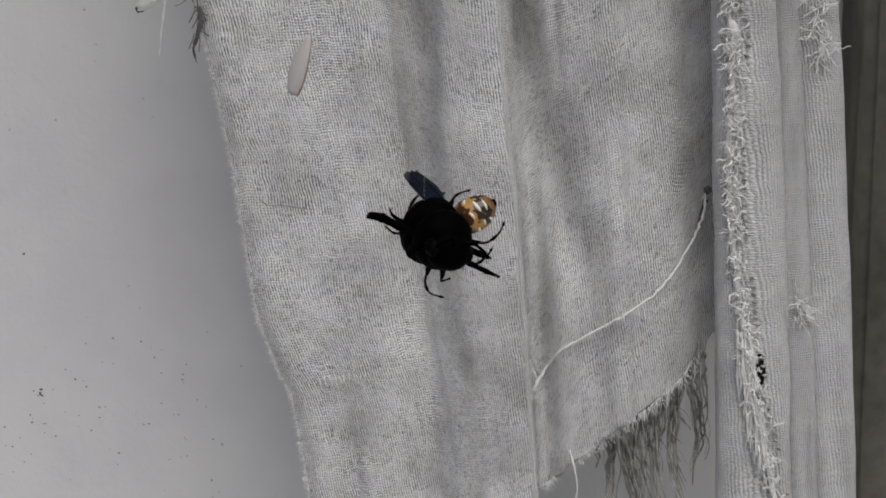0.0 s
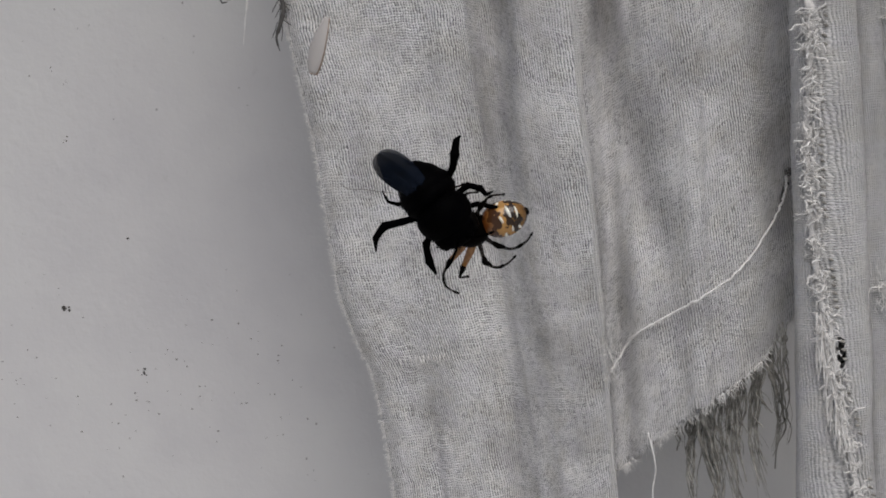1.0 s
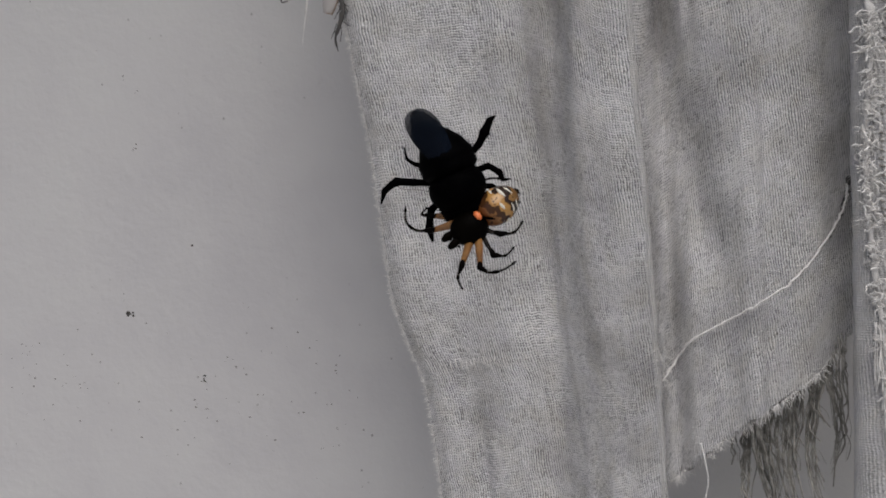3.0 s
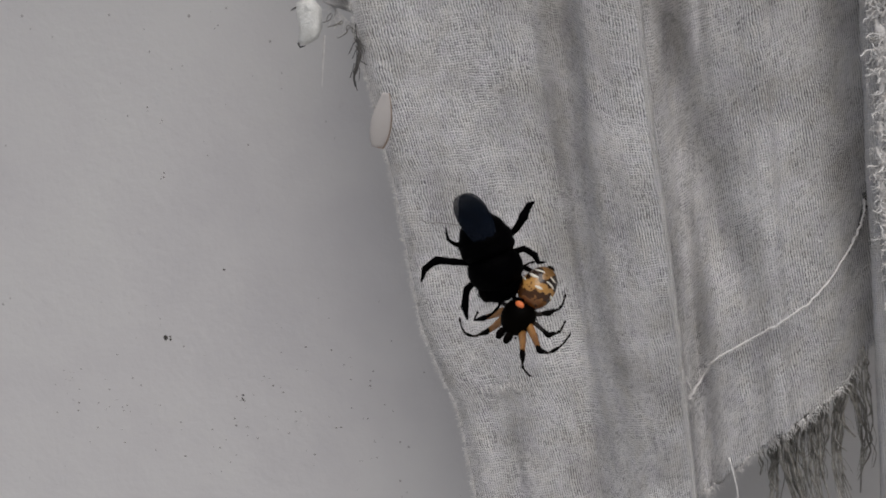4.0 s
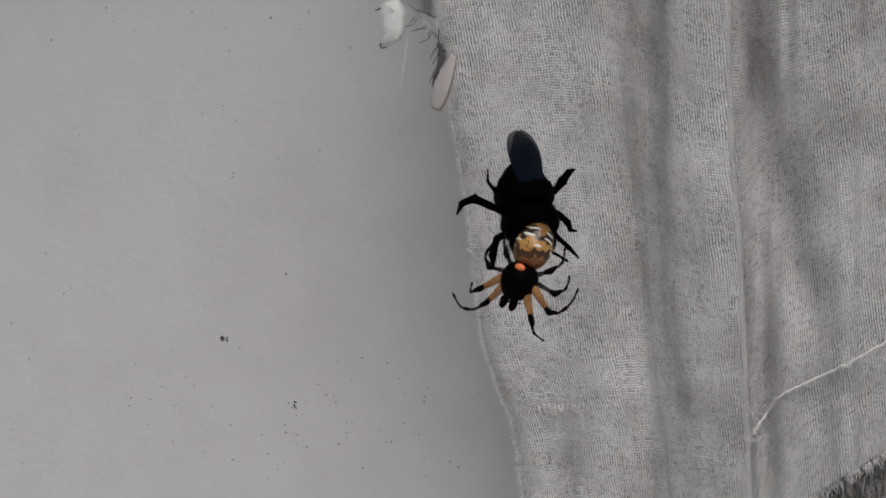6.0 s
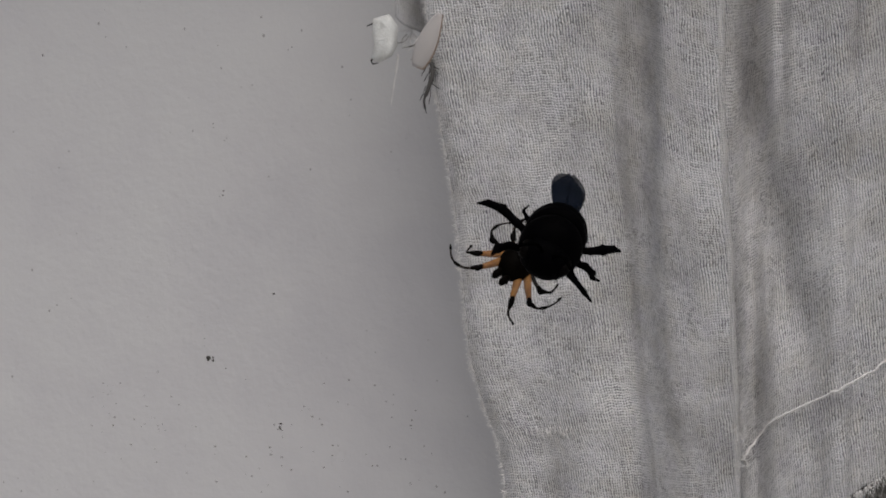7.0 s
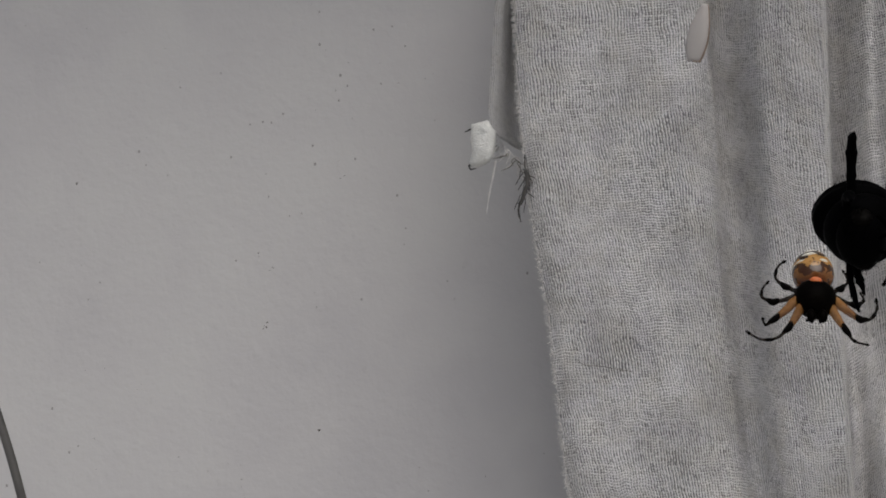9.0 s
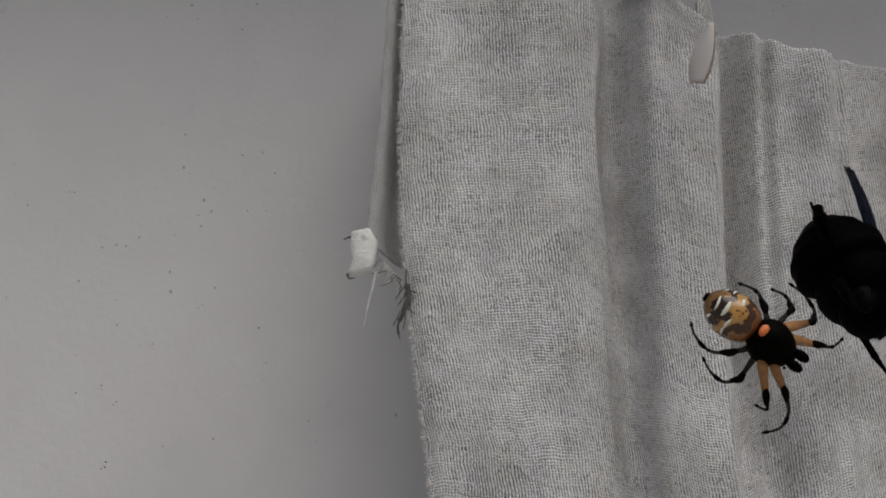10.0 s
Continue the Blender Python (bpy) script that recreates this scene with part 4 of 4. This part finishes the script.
    legs = (
        (((1.8, 0.6, 0.9), (3.5, 0.3, 1.7), (4.5, 0.1, 2.6), (5.4, 0.0, 3.5), (6.1, 0.0, 3.7)), (0.36, 0.34, 0.48, 0.32, 0.08)),
        (((1.9, 0.9, -0.6), (3.6, 0.7, -0.6), (4.4, 0.5, -1.6), (4.5, 0.4, -2.4), (5.2, 0.3, -2.6)), (0.36, 0.32, 0.34, 0.22, 0.07)),
        (((1.5, 1.1, -1.9), (3.2, 1.3, -2.6), (4.4, 1.2, -4.0), (5.2, 1.0, -5.2)), (0.32, 0.28, 0.24, 0.10)),
        (((-1.9, 0.6, -0.2), (-3.8, 0.4, 0.6), (-5.4, 0.2, 1.3), (-6.8, 0.1, 0.9), (-7.6, 0.0, -0.2)), (0.38, 0.36, 0.44, 0.32, 0.08)),
        (((-1.6, 0.8, 1.4), (-3.0, 0.4, 2.2), (-3.6, 0.3, 3.0), (-3.4, 0.2, 4.2)), (0.32, 0.22, 0.15, 0.07)),
        (((-1.4, 1.1, -1.8), (-3.3, 1.1, -2.6), (-4.1, 1.0, -4.2), (-4.3, 1.0, -5.6)), (0.34, 0.36, 0.40, 0.10)),
    )
    for knots, radii in legs:
        leg = limb("leg", knots, radii, M_BLACK, bee)
    bm = bmesh.new()
    for knots, _ in (legs[0], legs[3]):
        for k in range(160):
            t = rng.uniform(1.3, len(knots) - 1.6)
            a, b = V(*knots[int(t)]), V(*knots[min(len(knots) - 1, int(t) + 1)])
            at = a.lerp(b, t - int(t))
            out = Vector((rng.gauss(0, 1), rng.gauss(0, 1), rng.gauss(0, 1))).normalized()
            tube(bm, [at, at + out * 0.0004], [0.000022, 0.00001], 3, False)
    tagged(part("leg_hair", bm, M_HAIR, bee), kind="stuff")
    return bee


def build_spider():
    """Its abdomen points to +z, its head to -z, its back to -y."""
    rng = random.Random(9)
    spider = thing("spider", "small spider with silver-banded gold abdomen and amber legs", "spider")
    bm = bmesh.new()
    egg(bm, V(0, 0, -1.7), 1.85 * MM, 1.6 * MM, 2.0 * MM, sharp=-0.12, sides=24, rows=14)
    head = part("cephalothorax", bm, M_CARAPACE, spider, "dark brown head shield")
    bm = bmesh.new()
    for sx in (-1, 1):
        egg(bm, V(sx * 0.5, 0.2, -4.0), 0.42 * MM, 0.5 * MM, 0.75 * MM, sides=10, rows=8)
    part("jaw", bm, M_CARAPACE, head)
    bm = bmesh.new()
    for x, z in ((-0.35, -3.75), (0.35, -3.75), (-0.75, -3.55), (0.75, -3.55), (-0.3, -3.4), (0.3, -3.4)):
        egg(bm, V(x, -0.75, z), 0.14 * MM, 0.14 * MM, 0.14 * MM, sides=8, rows=6)
    part("eye_cluster", bm, M_BLACK, head)
    bm = bmesh.new()
    egg(bm, V(0, 0.1, 2.0), 1.85 * MM, 1.8 * MM, 2.45 * MM, sharp=0.06, sides=32, rows=20)
    abdomen = part("abdomen", bm, M_ABDOMEN, spider, "dark gold abdomen with broken silver bands")
    # broken silver bands across the abdomen
    for row, z in enumerate((1.9, 2.75, 3.45)):
        w = rng.uniform(0, 1.0)
        while w < 6.6:
            span = rng.uniform(0.45, 1.0)
            pts = []
            for i in range(9):
                a = w + span * i / 8
                h = z + 0.12 * math.sin(a * 3 + row)
                r = math.sqrt(max(0.05, 1 - ((h - 2.0) / 2.45) ** 2)) * (1 - 0.06 * (h - 2.0) / 2.45) * 0.955
                pts.append(V(1.85 * r * math.cos(a), 0.1 + 1.8 * r * math.sin(a), h))
            bm = bmesh.new()
            wide = rng.uniform(0.12, 0.23)
            tube(bm, pts, [wide * (0.35 + 0.65 * math.sin(math.pi * (i + 0.5) / 9)) * MM for i in range(9)], 8)
            part("silver_band", bm, M_SILVER, abdomen)
            w += span + rng.uniform(0.35, 0.75)
    bm = bmesh.new()
    egg(bm, V(0, 0.15, 4.30), 0.45 * MM, 0.45 * MM, 0.4 * MM, sides=12, rows=6)
    part("spinneret", bm, M_TIP, abdomen)
    bm = bmesh.new()
    egg(bm, V(0, 1.38, -0.6), 0.55 * MM, 0.3 * MM, 0.36 * MM, sides=12, rows=8)
    part("orange_mark", bm, M_SPOT, spider, "bright orange mark")
    legs = (
        (((-1.0, 0.3, -2.2), (-2.7, -1.0, -5.0), (-3.5, -1.4, -6.2), (-4.9, -1.5, -6.6)), True),
        (((1.0, 0.3, -2.2), (2.6, -0.9, -5.1), (3.8, -1.2, -6.3), (5.4, -1.3, -6.5), (6.9, -1.2, -5.4)), True),
        (((-1.4, 0.3, -1.6), (-4.2, -0.9, -3.6), (-5.2, -1.1, -3.2), (-6.0, -1.2, -1.6), (-6.1, -1.2, 0.2)), True),
        (((1.4, 0.3, -1.6), (3.9, -0.8, -4.0), (4.8, -1.0, -4.7), (5.1, -1.0, -3.6)), True),
        (((-1.4, 0.2, -1.2), (-4.0, -0.9, -1.5), (-4.8, -1.1, -0.4), (-4.6, -1.2, 1.1)), False),
        (((1.4, 0.2, -1.2), (4.0, -0.9, -1.3), (5.0, -1.1, -0.3), (4.9, -1.2, 1.2), (4.2, -1.2, 2.5)), False),
        (((-1.1, 0.2, -0.7), (-2.6, -0.5, 0.6), (-3.4, -0.6, 2.0), (-3.0, -0.5, 3.7)), False),
        (((1.1, 0.2, -0.7), (2.7, -0.5, 0.7), (3.6, -0.6, 2.2), (3.3, -0.5, 4.0), (2.4, -0.5, 5.1)), False),
    )
    for knots, pale in legs:
        spider_leg(knots, spider, pale)
    return spider


def build_husk():
    """A shed membrane the size of a small petal, caught on silk."""
    husk = thing("dry_petal", "pale translucent dry petal hanging on silk", "petal")
    bm = bmesh.new()
    n, m = 16, 8
    front, back = [], []
    for k in range(n + 1):
        t = k / n
        half = 1.25 * (math.sin(math.pi * (0.10 + 0.80 * t)) ** 0.7) * (0.65 + 0.5 * (1 - t))
        row = [V(half * (j / m * 2 - 1) + 0.4 * (t - 0.5), 0.30 * (j / m * 2 - 1) ** 2 - 0.25 * math.sin(math.pi * t), 3.0 - 6.0 * (1 - t)) for j in range(m + 1)]
        front.append([bm.verts.new(p) for p in row])
        back.append([bm.verts.new(p + V(0, 0.06, 0)) for p in row])
    for k in range(n):
        for j in range(m):
            bm.faces.new((front[k][j], front[k][j + 1], front[k + 1][j + 1], front[k + 1][j]))
            bm.faces.new((back[k][j], back[k + 1][j], back[k + 1][j + 1], back[k][j + 1]))
        bm.faces.new((front[k][0], front[k + 1][0], back[k + 1][0], back[k][0]))
        bm.faces.new((front[k][m], back[k][m], back[k + 1][m], front[k + 1][m]))
    for j in range(m):
        bm.faces.new((front[0][j], back[0][j], back[0][j + 1], front[0][j + 1]))
        bm.faces.new((front[n][j], front[n][j + 1], back[n][j + 1], back[n][j]))
    edge = [front[k][m].co.copy() for k in range(n + 1)]
    foot = [front[0][j].co.copy() for j in range(m + 1)]
    part("petal_blade", bm, M_HUSK, husk)
    bm = bmesh.new()
    tube(bm, foot[m // 2:] + edge[1:], [0.00005] * (m - m // 2) + [0.00009 - 0.00004 * k / n for k in range(n + 1)], 6)
    part("petal_rim", bm, M_RIM, husk, "thin brown rim")
    return husk


def build_silk():
    for x, z in ((0.1, 2.6), (-0.95, 4.0)):
        bm = bmesh.new()
        tube(bm, [P(x, -11.85, z), P(x, -7.2, 11.0), P(x, -2.6, 19.52)], 0.000006, 4)
        tagged(part("silk_thread", bm, M_SILK), "hair-thin vertical strand of spider silk", "silk", "silk strands")


bee = build_bee()
MM = 0.00092      # the spider's
spider = build_spider()
MM = 0.00088      # the petal's
husk = build_husk()
build_silk()


# ---------------------------------------------------------------- what moves
def hang(x, y, z, lean, tilt, spin):
    """A hanging pose: spin about its own length, then tilt of the upper end towards the viewer, then lean to the left."""
    return Matrix.Translation(P(x, y, z)) @ pose(0, 0, 0, 0, -lean, 0) @ pose(0, 0, 0, tilt, 0, 0) @ pose(0, 0, 0, 0, 0, spin)


BEE_ROWS = [
    (0, 0.21, -11.85, 2.32, 50, -60, 70), (0.1, -0.16, -11.85, 2.73, 60, -20, 80), (0.2, -0.06, -11.85, 2.51, 25, -20, 50),
    (0.3, -0.01, -11.85, 2.31, 5, -30, 115), (0.4, 0.14, -11.85, 2.35, 30, 10, 60), (0.5, 0.10, -11.85, 2.20, 32, -20, 130),
    (0.6, -0.23, -11.85, 2.29, 10, -55, 160), (0.7, -0.28, -11.85, 2.60, 20, -50, 170), (0.8, -0.31, -11.85, 2.63, 15, -10, 120),
    (0.9, -0.15, -11.85, 2.49, 32, 0, 60), (1, 0.06, -11.85, 2.35, 38, -5, 5), (1.1, 0.11, -11.85, 2.37, 25, -5, 50),
    (1.13, 0.21, -11.85, 2.36, 12, -12, 100), (1.2, 0.32, -11.85, 2.36, 0, -20, 150), (1.3, -0.06, -11.85, 2.30, 5, -20, 110),
    (1.4, -0.48, -11.85, 2.55, 14, -5, 40), (1.43, -0.30, -11.85, 2.47, 11, -12, 87), (1.47, -0.13, -11.85, 2.39, 7, -18, 133),
    (1.5, 0.04, -11.85, 2.31, 4, -25, 180), (1.53, 0.11, -11.85, 2.33, 5, -17, 140), (1.57, 0.19, -11.85, 2.35, 7, -8, 100),
    (1.6, 0.25, -11.85, 2.37, 8, 0, 60), (1.7, -0.09, -11.85, 2.28, 25, 0, 30), (1.8, 0.06, -11.85, 2.31, 15, 0, 50),
    (1.9, 0.21, -11.85, 2.41, 8, 0, 20), (1.93, 0.20, -11.85, 2.30, 10, -10, 70), (1.97, 0.19, -11.85, 2.19, 15, -20, 120),
    (2, 0.18, -11.85, 2.07, 20, -30, 170), (2.07, 0.12, -11.85, 2.16, -15, -22, 115), (2.1, 0.07, -11.85, 2.25, -5, -20, 60),
    (2.13, -0.03, -11.85, 2.36, 18, -10, 30), (2.2, -0.11, -11.85, 2.50, 42, 0, 0), (2.3, 0.05, -11.85, 2.67, 30, -20, 60),
    (2.4, 0.19, -11.85, 2.46, 20, -55, 110), (2.47, 0.11, -11.85, 2.33, 16, -15, 65), (2.5, 0.04, -11.85, 2.19, 12, 20, 20),
    (2.6, -0.10, -11.85, 2.28, 22, -5, 40), (2.7, -0.12, -11.85, 2.42, 25, 0, 20), (2.8, -0.03, -11.85, 2.48, 20, 5, 10),
    (2.9, -0.13, -11.85, 2.28, 25, 0, 30), (3, 0.09, -11.85, 2.07, 22, 0, 10), (3.1, 0.26, -11.85, 2.44, 15, 0, 30),
    (3.2, 0.28, -11.85, 2.48, 0, -25, 90), (3.5, 0.27, -11.85, 2.43, 5, -20, 60), (3.8, 0.28, -11.85, 2.44, 20, 0, 20),
    (4.1, 0.28, -11.85, 2.46, 15, 0, 20), (4.3, 0.34, -11.85, 2.51, 18, 0, 10), (4.4, 0.40, -11.85, 2.40, 10, -30, 80),
    (4.5, 0.40, -11.85, 2.48, 38, -25, 165), (4.53, 0.08, -11.85, 2.72, 36, -12, 122), (4.6, -0.22, -11.85, 2.96, 35, 0, 80),
    (4.7, -0.21, -11.85, 2.96, 38, 0, 40), (4.8, -0.26, -11.85, 2.86, 40, 0, 10), (4.9, 0.01, -11.85, 2.52, 15, 12, 30),
    (5, -0.14, -11.85, 2.36, 18, 22, 5), (5.1, -0.29, -11.85, 2.27, 20, -5, 40), (5.2, -0.30, -11.85, 2.29, 32, 0, 25),
    (5.3, -0.11, -11.85, 2.23, 38, 0, 10), (5.4, -0.02, -11.85, 2.29, 28, 0, 20), (5.5, 0.04, -11.85, 2.34, 28, 0, 5),
    (5.6, -0.18, -11.85, 2.61, 20, 0, 25), (5.7, -0.40, -11.85, 2.65, 26, 0, 10), (6, -0.11, -12.08, 2.71, 15, -15, 40),
    (6.3, 0.06, -12.31, 2.64, 15, -15, 50), (6.6, 0.25, -12.55, 2.59, 6, -42, 25), (6.8, 0.38, -12.70, 2.64, 2, -58, 28),
    (6.9, 0.43, -12.72, 2.60, 0, -63, 26), (7, 0.41, -12.73, 2.50, -3, -68, 23), (7.1, 0.34, -12.75, 2.50, 2, -62, 21),
    (7.2, 0.24, -12.76, 2.44, 4, -56, 19), (7.3, 0.21, -12.78, 2.23, 6, -54, 17), (7.4, 0.16, -12.79, 2.22, -4, -52, 14),
    (7.5, 0.18, -12.81, 2.43, 6, -50, 12), (7.6, 0.23, -12.82, 2.36, 0, -56, 14), (7.7, 0.41, -12.84, 2.26, -5, -62, 16),
    (7.8, 0.47, -12.85, 2.64, -8, -68, 17), (7.9, 0.31, -12.87, 2.51, 2, -68, 19), (8, 0.13, -12.88, 2.43, 8, -68, 21),
    (8.1, 0.23, -12.90, 2.30, -8, -69, 23), (8.2, 0.53, -13.17, 2.12, -22, -69, 25), (8.3, 0.36, -13.43, 2.06, -12, -69, 26),
    (8.4, 0.15, -13.70, 2.08, 8, -70, 28), (8.5, 0.22, -13.70, 2.03, 4, -70, 30), (8.6, 0.22, -13.70, 2.05, -28, -70, 47),
    (8.7, 0.16, -13.70, 2.10, -18, -67, 63), (8.8, -0.03, -13.70, 2.06, 0, -65, 80), (8.9, -0.24, -13.70, 2.21, 5, -62, 81),
    (9, -0.18, -13.70, 2.27, 0, -60, 82), (9.1, -0.02, -13.70, 2.20, -10, -58, 84), (9.2, 0.04, -13.70, 2.22, -10, -56, 85),
    (9.3, -0.02, -13.70, 2.22, -10, -54, 84), (9.4, -0.11, -13.70, 2.11, -10, -53, 83), (9.5, -0.21, -13.70, 1.79, -5, -51, 82),
    (9.6, -0.26, -13.70, 1.79, 5, -49, 82), (9.7, -0.70, -13.70, 1.61, 0, -47, 81), (9.8, -0.81, -13.70, 1.63, 0, -45, 80),
    (9.9, -0.61, -13.70, 1.39, 10, -38, 55), (10, -0.33, -13.70, 1.52, 18, -25, 70),
]
SPIDER_ROWS = [
    (0, 0.38, -11.25, 2.32, -60, 0, 20), (0.1, 0.07, -11.45, 2.15, -70, 0, 0), (0.2, 0.33, -11.45, 2.13, -60, 0, 60),
    (0.233, 0.07, -11.67, 2.17, -20, 0, 90), (0.267, -0.18, -11.89, 2.22, 20, 0, 120), (0.3, -0.44, -12.10, 2.28, 60, 0, 150),
    (0.4, -0.52, -11.55, 2.24, 60, 0, 190), (0.5, -0.31, -11.45, 2.17, 20, -20, 180), (0.6, -0.29, -12.41, 2.25, 60, -30, 190),
    (0.7, -0.52, -12.44, 2.48, 40, -30, 190), (0.8, -0.44, -12.15, 2.25, 30, -40, 150), (0.867, -0.11, -11.85, 2.12, -10, -20, 95),
    (0.9, 0.22, -11.55, 1.99, -50, 0, 40), (1, 0.50, -11.65, 2.12, -72, 0, 20), (1.1, 0.47, -11.85, 2.03, -50, 0, 60),
    (1.13, 0.27, -12.02, 2.16, -13, -7, 97), (1.17, 0.06, -12.20, 2.30, 23, -13, 133), (1.2, -0.14, -12.37, 2.43, 60, -20, 170),
    (1.3, -0.16, -12.06, 1.94, 10, -20, 110), (1.4, -0.35, -11.39, 1.89, -10, -50, 90), (1.5, -0.45, -11.25, 1.95, 12, -40, 150),
    (1.6, 0.17, -11.55, 1.82, 10, -40, 100), (1.67, 0.33, -11.44, 1.76, -30, -20, 60), (1.7, 0.49, -11.33, 1.71, -70, 0, 20),
    (1.8, 0.42, -11.46, 1.78, -50, 0, 40), (1.9, 0.13, -11.29, 1.84, 0, -20, 60), (1.93, -0.06, -11.57, 2.10, 4, -10, 110),
    (2, -0.25, -11.85, 2.37, 8, 0, 160), (2.1, -0.31, -11.55, 2.42, 40, 0, 130), (2.13, -0.14, -11.40, 2.33, 0, -10, 95),
    (2.2, 0.06, -11.25, 2.27, -40, -20, 60), (2.3, 0.16, -11.55, 2.82, -60, 0, 60), (2.4, 0.16, -12.06, 2.36, -40, -20, 80),
    (2.47, 0.22, -11.95, 2.07, -45, -22, 122), (2.5, 0.26, -11.85, 1.79, -50, -25, 165), (2.6, 0.32, -11.85, 1.78, -60, -25, 165),
    (2.7, 0.35, -11.85, 2.06, -50, -25, 165), (2.8, 0.20, -11.85, 1.99, -40, -25, 165), (2.9, 0.34, -11.85, 1.97, -60, -25, 165),
    (3, 0.37, -11.85, 1.67, -52, -25, 165), (3.1, 0.35, -11.85, 1.83, -20, -25, 165), (3.2, -0.14, -11.85, 2.33, 50, -25, 165),
    (3.5, 0.18, -11.85, 1.93, 10, -20, 155), (3.8, 0.52, -11.85, 1.96, -40, -20, 155), (4.1, 0.62, -11.85, 1.97, -30, -20, 155),
    (4.3, 0.49, -11.85, 2.16, 10, -20, 155), (4.4, -0.01, -11.85, 2.61, 50, 0, 155), (4.5, -0.12, -11.85, 2.52, 55, 0, 160),
    (4.53, -0.01, -11.85, 2.51, 10, -8, 162), (4.57, 0.10, -11.85, 2.50, -35, -17, 163), (4.6, 0.21, -11.85, 2.48, -80, -25, 165),
    (4.7, 0.35, -11.85, 2.42, -85, -25, 165), (4.8, 0.32, -11.85, 2.26, -82, -25, 165), (4.9, 0.19, -11.85, 2.00, -30, -25, 165),
    (5, 0.06, -11.85, 2.11, -20, -25, 165), (5.1, 0.00, -11.85, 1.89, -40, -25, 165), (5.2, 0.20, -11.85, 1.79, -65, -25, 165),
    (5.3, 0.38, -11.85, 1.76, -78, -25, 165), (5.4, 0.55, -11.85, 1.88, -70, -25, 165), (5.5, 0.31, -11.85, 1.97, -52, -25, 165),
    (5.6, 0.07, -11.85, 2.05, -30, -25, 165), (5.7, -0.18, -11.85, 2.09, -60, -25, 165), (6, -0.04, -12.45, 2.23, -20, -20, 170),
    (6.3, -0.01, -12.45, 2.13, 0, -20, 170), (6.6, 0.05, -12.45, 2.14, 10, -40, 170), (6.8, -0.06, -11.49, 2.11, -45, -40, 170),
    (6.9, -0.05, -11.49, 2.18, -45, -40, 175), (7, -0.05, -11.49, 2.25, -45, -40, 175), (7.1, -0.00, -11.49, 2.01, -45, -40, 170),
    (7.2, -0.02, -12.45, 1.80, 5, -62, 175), (7.3, -0.21, -12.45, 1.74, 15, -62, 180), (7.4, -0.32, -12.45, 1.75, 15, -62, 180),
    (7.5, -0.11, -12.45, 1.72, 0, -62, 180), (7.6, -0.14, -12.45, 1.77, 10, -62, 180), (7.7, -0.00, -11.65, 1.86, -35, -45, 180),
    (7.8, -0.02, -11.65, 1.92, -35, -45, 180), (7.9, -0.09, -11.65, 1.87, -35, -45, 180), (8, -0.31, -11.65, 2.01, -35, -45, 180),
    (8.1, -0.30, -11.65, 1.79, -35, -45, 180), (8.2, -0.29, -11.65, 1.81, -35, -45, 180), (8.3, -0.24, -11.65, 1.74, -35, -45, 180),
    (8.4, -0.09, -12.45, 1.44, 0, -62, 180), (8.5, -0.02, -12.45, 1.57, -6, -58, 180), (8.6, -0.32, -12.45, 1.65, 10, -62, 180),
    (8.7, -0.35, -12.45, 1.65, 5, -62, 180), (8.8, -0.17, -12.45, 1.63, 10, -62, 180), (8.9, -0.17, -12.45, 1.70, -5, -62, 180),
    (9, -0.38, -12.45, 1.86, 0, -46, 180), (9.1, -0.45, -12.45, 1.83, 5, -46, 180), (9.2, -0.51, -12.45, 1.85, 5, -46, 180),
    (9.3, -0.50, -12.45, 1.79, 5, -46, 180), (9.4, -0.38, -12.45, 1.66, 5, -46, 180), (9.5, -0.45, -12.45, 1.49, 8, -46, 180),
    (9.6, -0.75, -12.45, 1.53, 0, -46, 180), (9.7, -0.77, -12.45, 1.37, 0, -46, 180), (9.8, -0.92, -12.45, 1.34, 0, -46, 180),
    (9.9, -0.90, -12.45, 1.31, 10, -46, 180), (10, -0.71, -12.45, 1.39, 56, 0, 185),
]
PETAL_ROWS = [
    (0, -0.99, -11.85, 3.80, -14, 0, -35), (1, -0.99, -11.85, 3.80, -14, 0, -35), (1.5, -0.99, -11.85, 3.80, -18, 0, -35),
    (3.5, -1.03, -11.85, 3.80, -10, 0, -20), (4.3, -0.57, -11.85, 3.75, -6, 0, 10), (4.5, -0.69, -11.85, 4.16, 0, 0, 10),
    (4.8, -1.12, -11.85, 4.18, -10, 0, -35), (5, -0.99, -11.85, 3.80, -8, 0, -35), (5.5, -0.99, -11.85, 3.81, -16, 0, -30),
    (6.8, -0.97, -11.85, 4.11, -16, 0, -10), (7, -0.98, -11.85, 4.20, -18, 0, -5), (7.5, -1.00, -11.85, 3.82, -16, 0, -10),
    (8, -1.22, -11.85, 4.06, -12, 0, -25), (8.3, -0.99, -11.85, 3.81, -12, 0, -22), (8.5, -0.99, -11.85, 3.73, -6, 0, -22),
    (9, -1.36, -11.85, 4.16, -6, 0, -20), (9.5, -1.00, -11.85, 3.80, -5, 0, -40), (10, -1.00, -11.85, 3.80, -8, 0, -35),
]


def motions():
    walk(bee, [(t, hang(*row)) for t, *row in BEE_ROWS])
    walk(spider, [(t, hang(*row)) for t, *row in SPIDER_ROWS])
    walk(husk, [(t, hang(*row)) for t, *row in PETAL_ROWS])


motions()
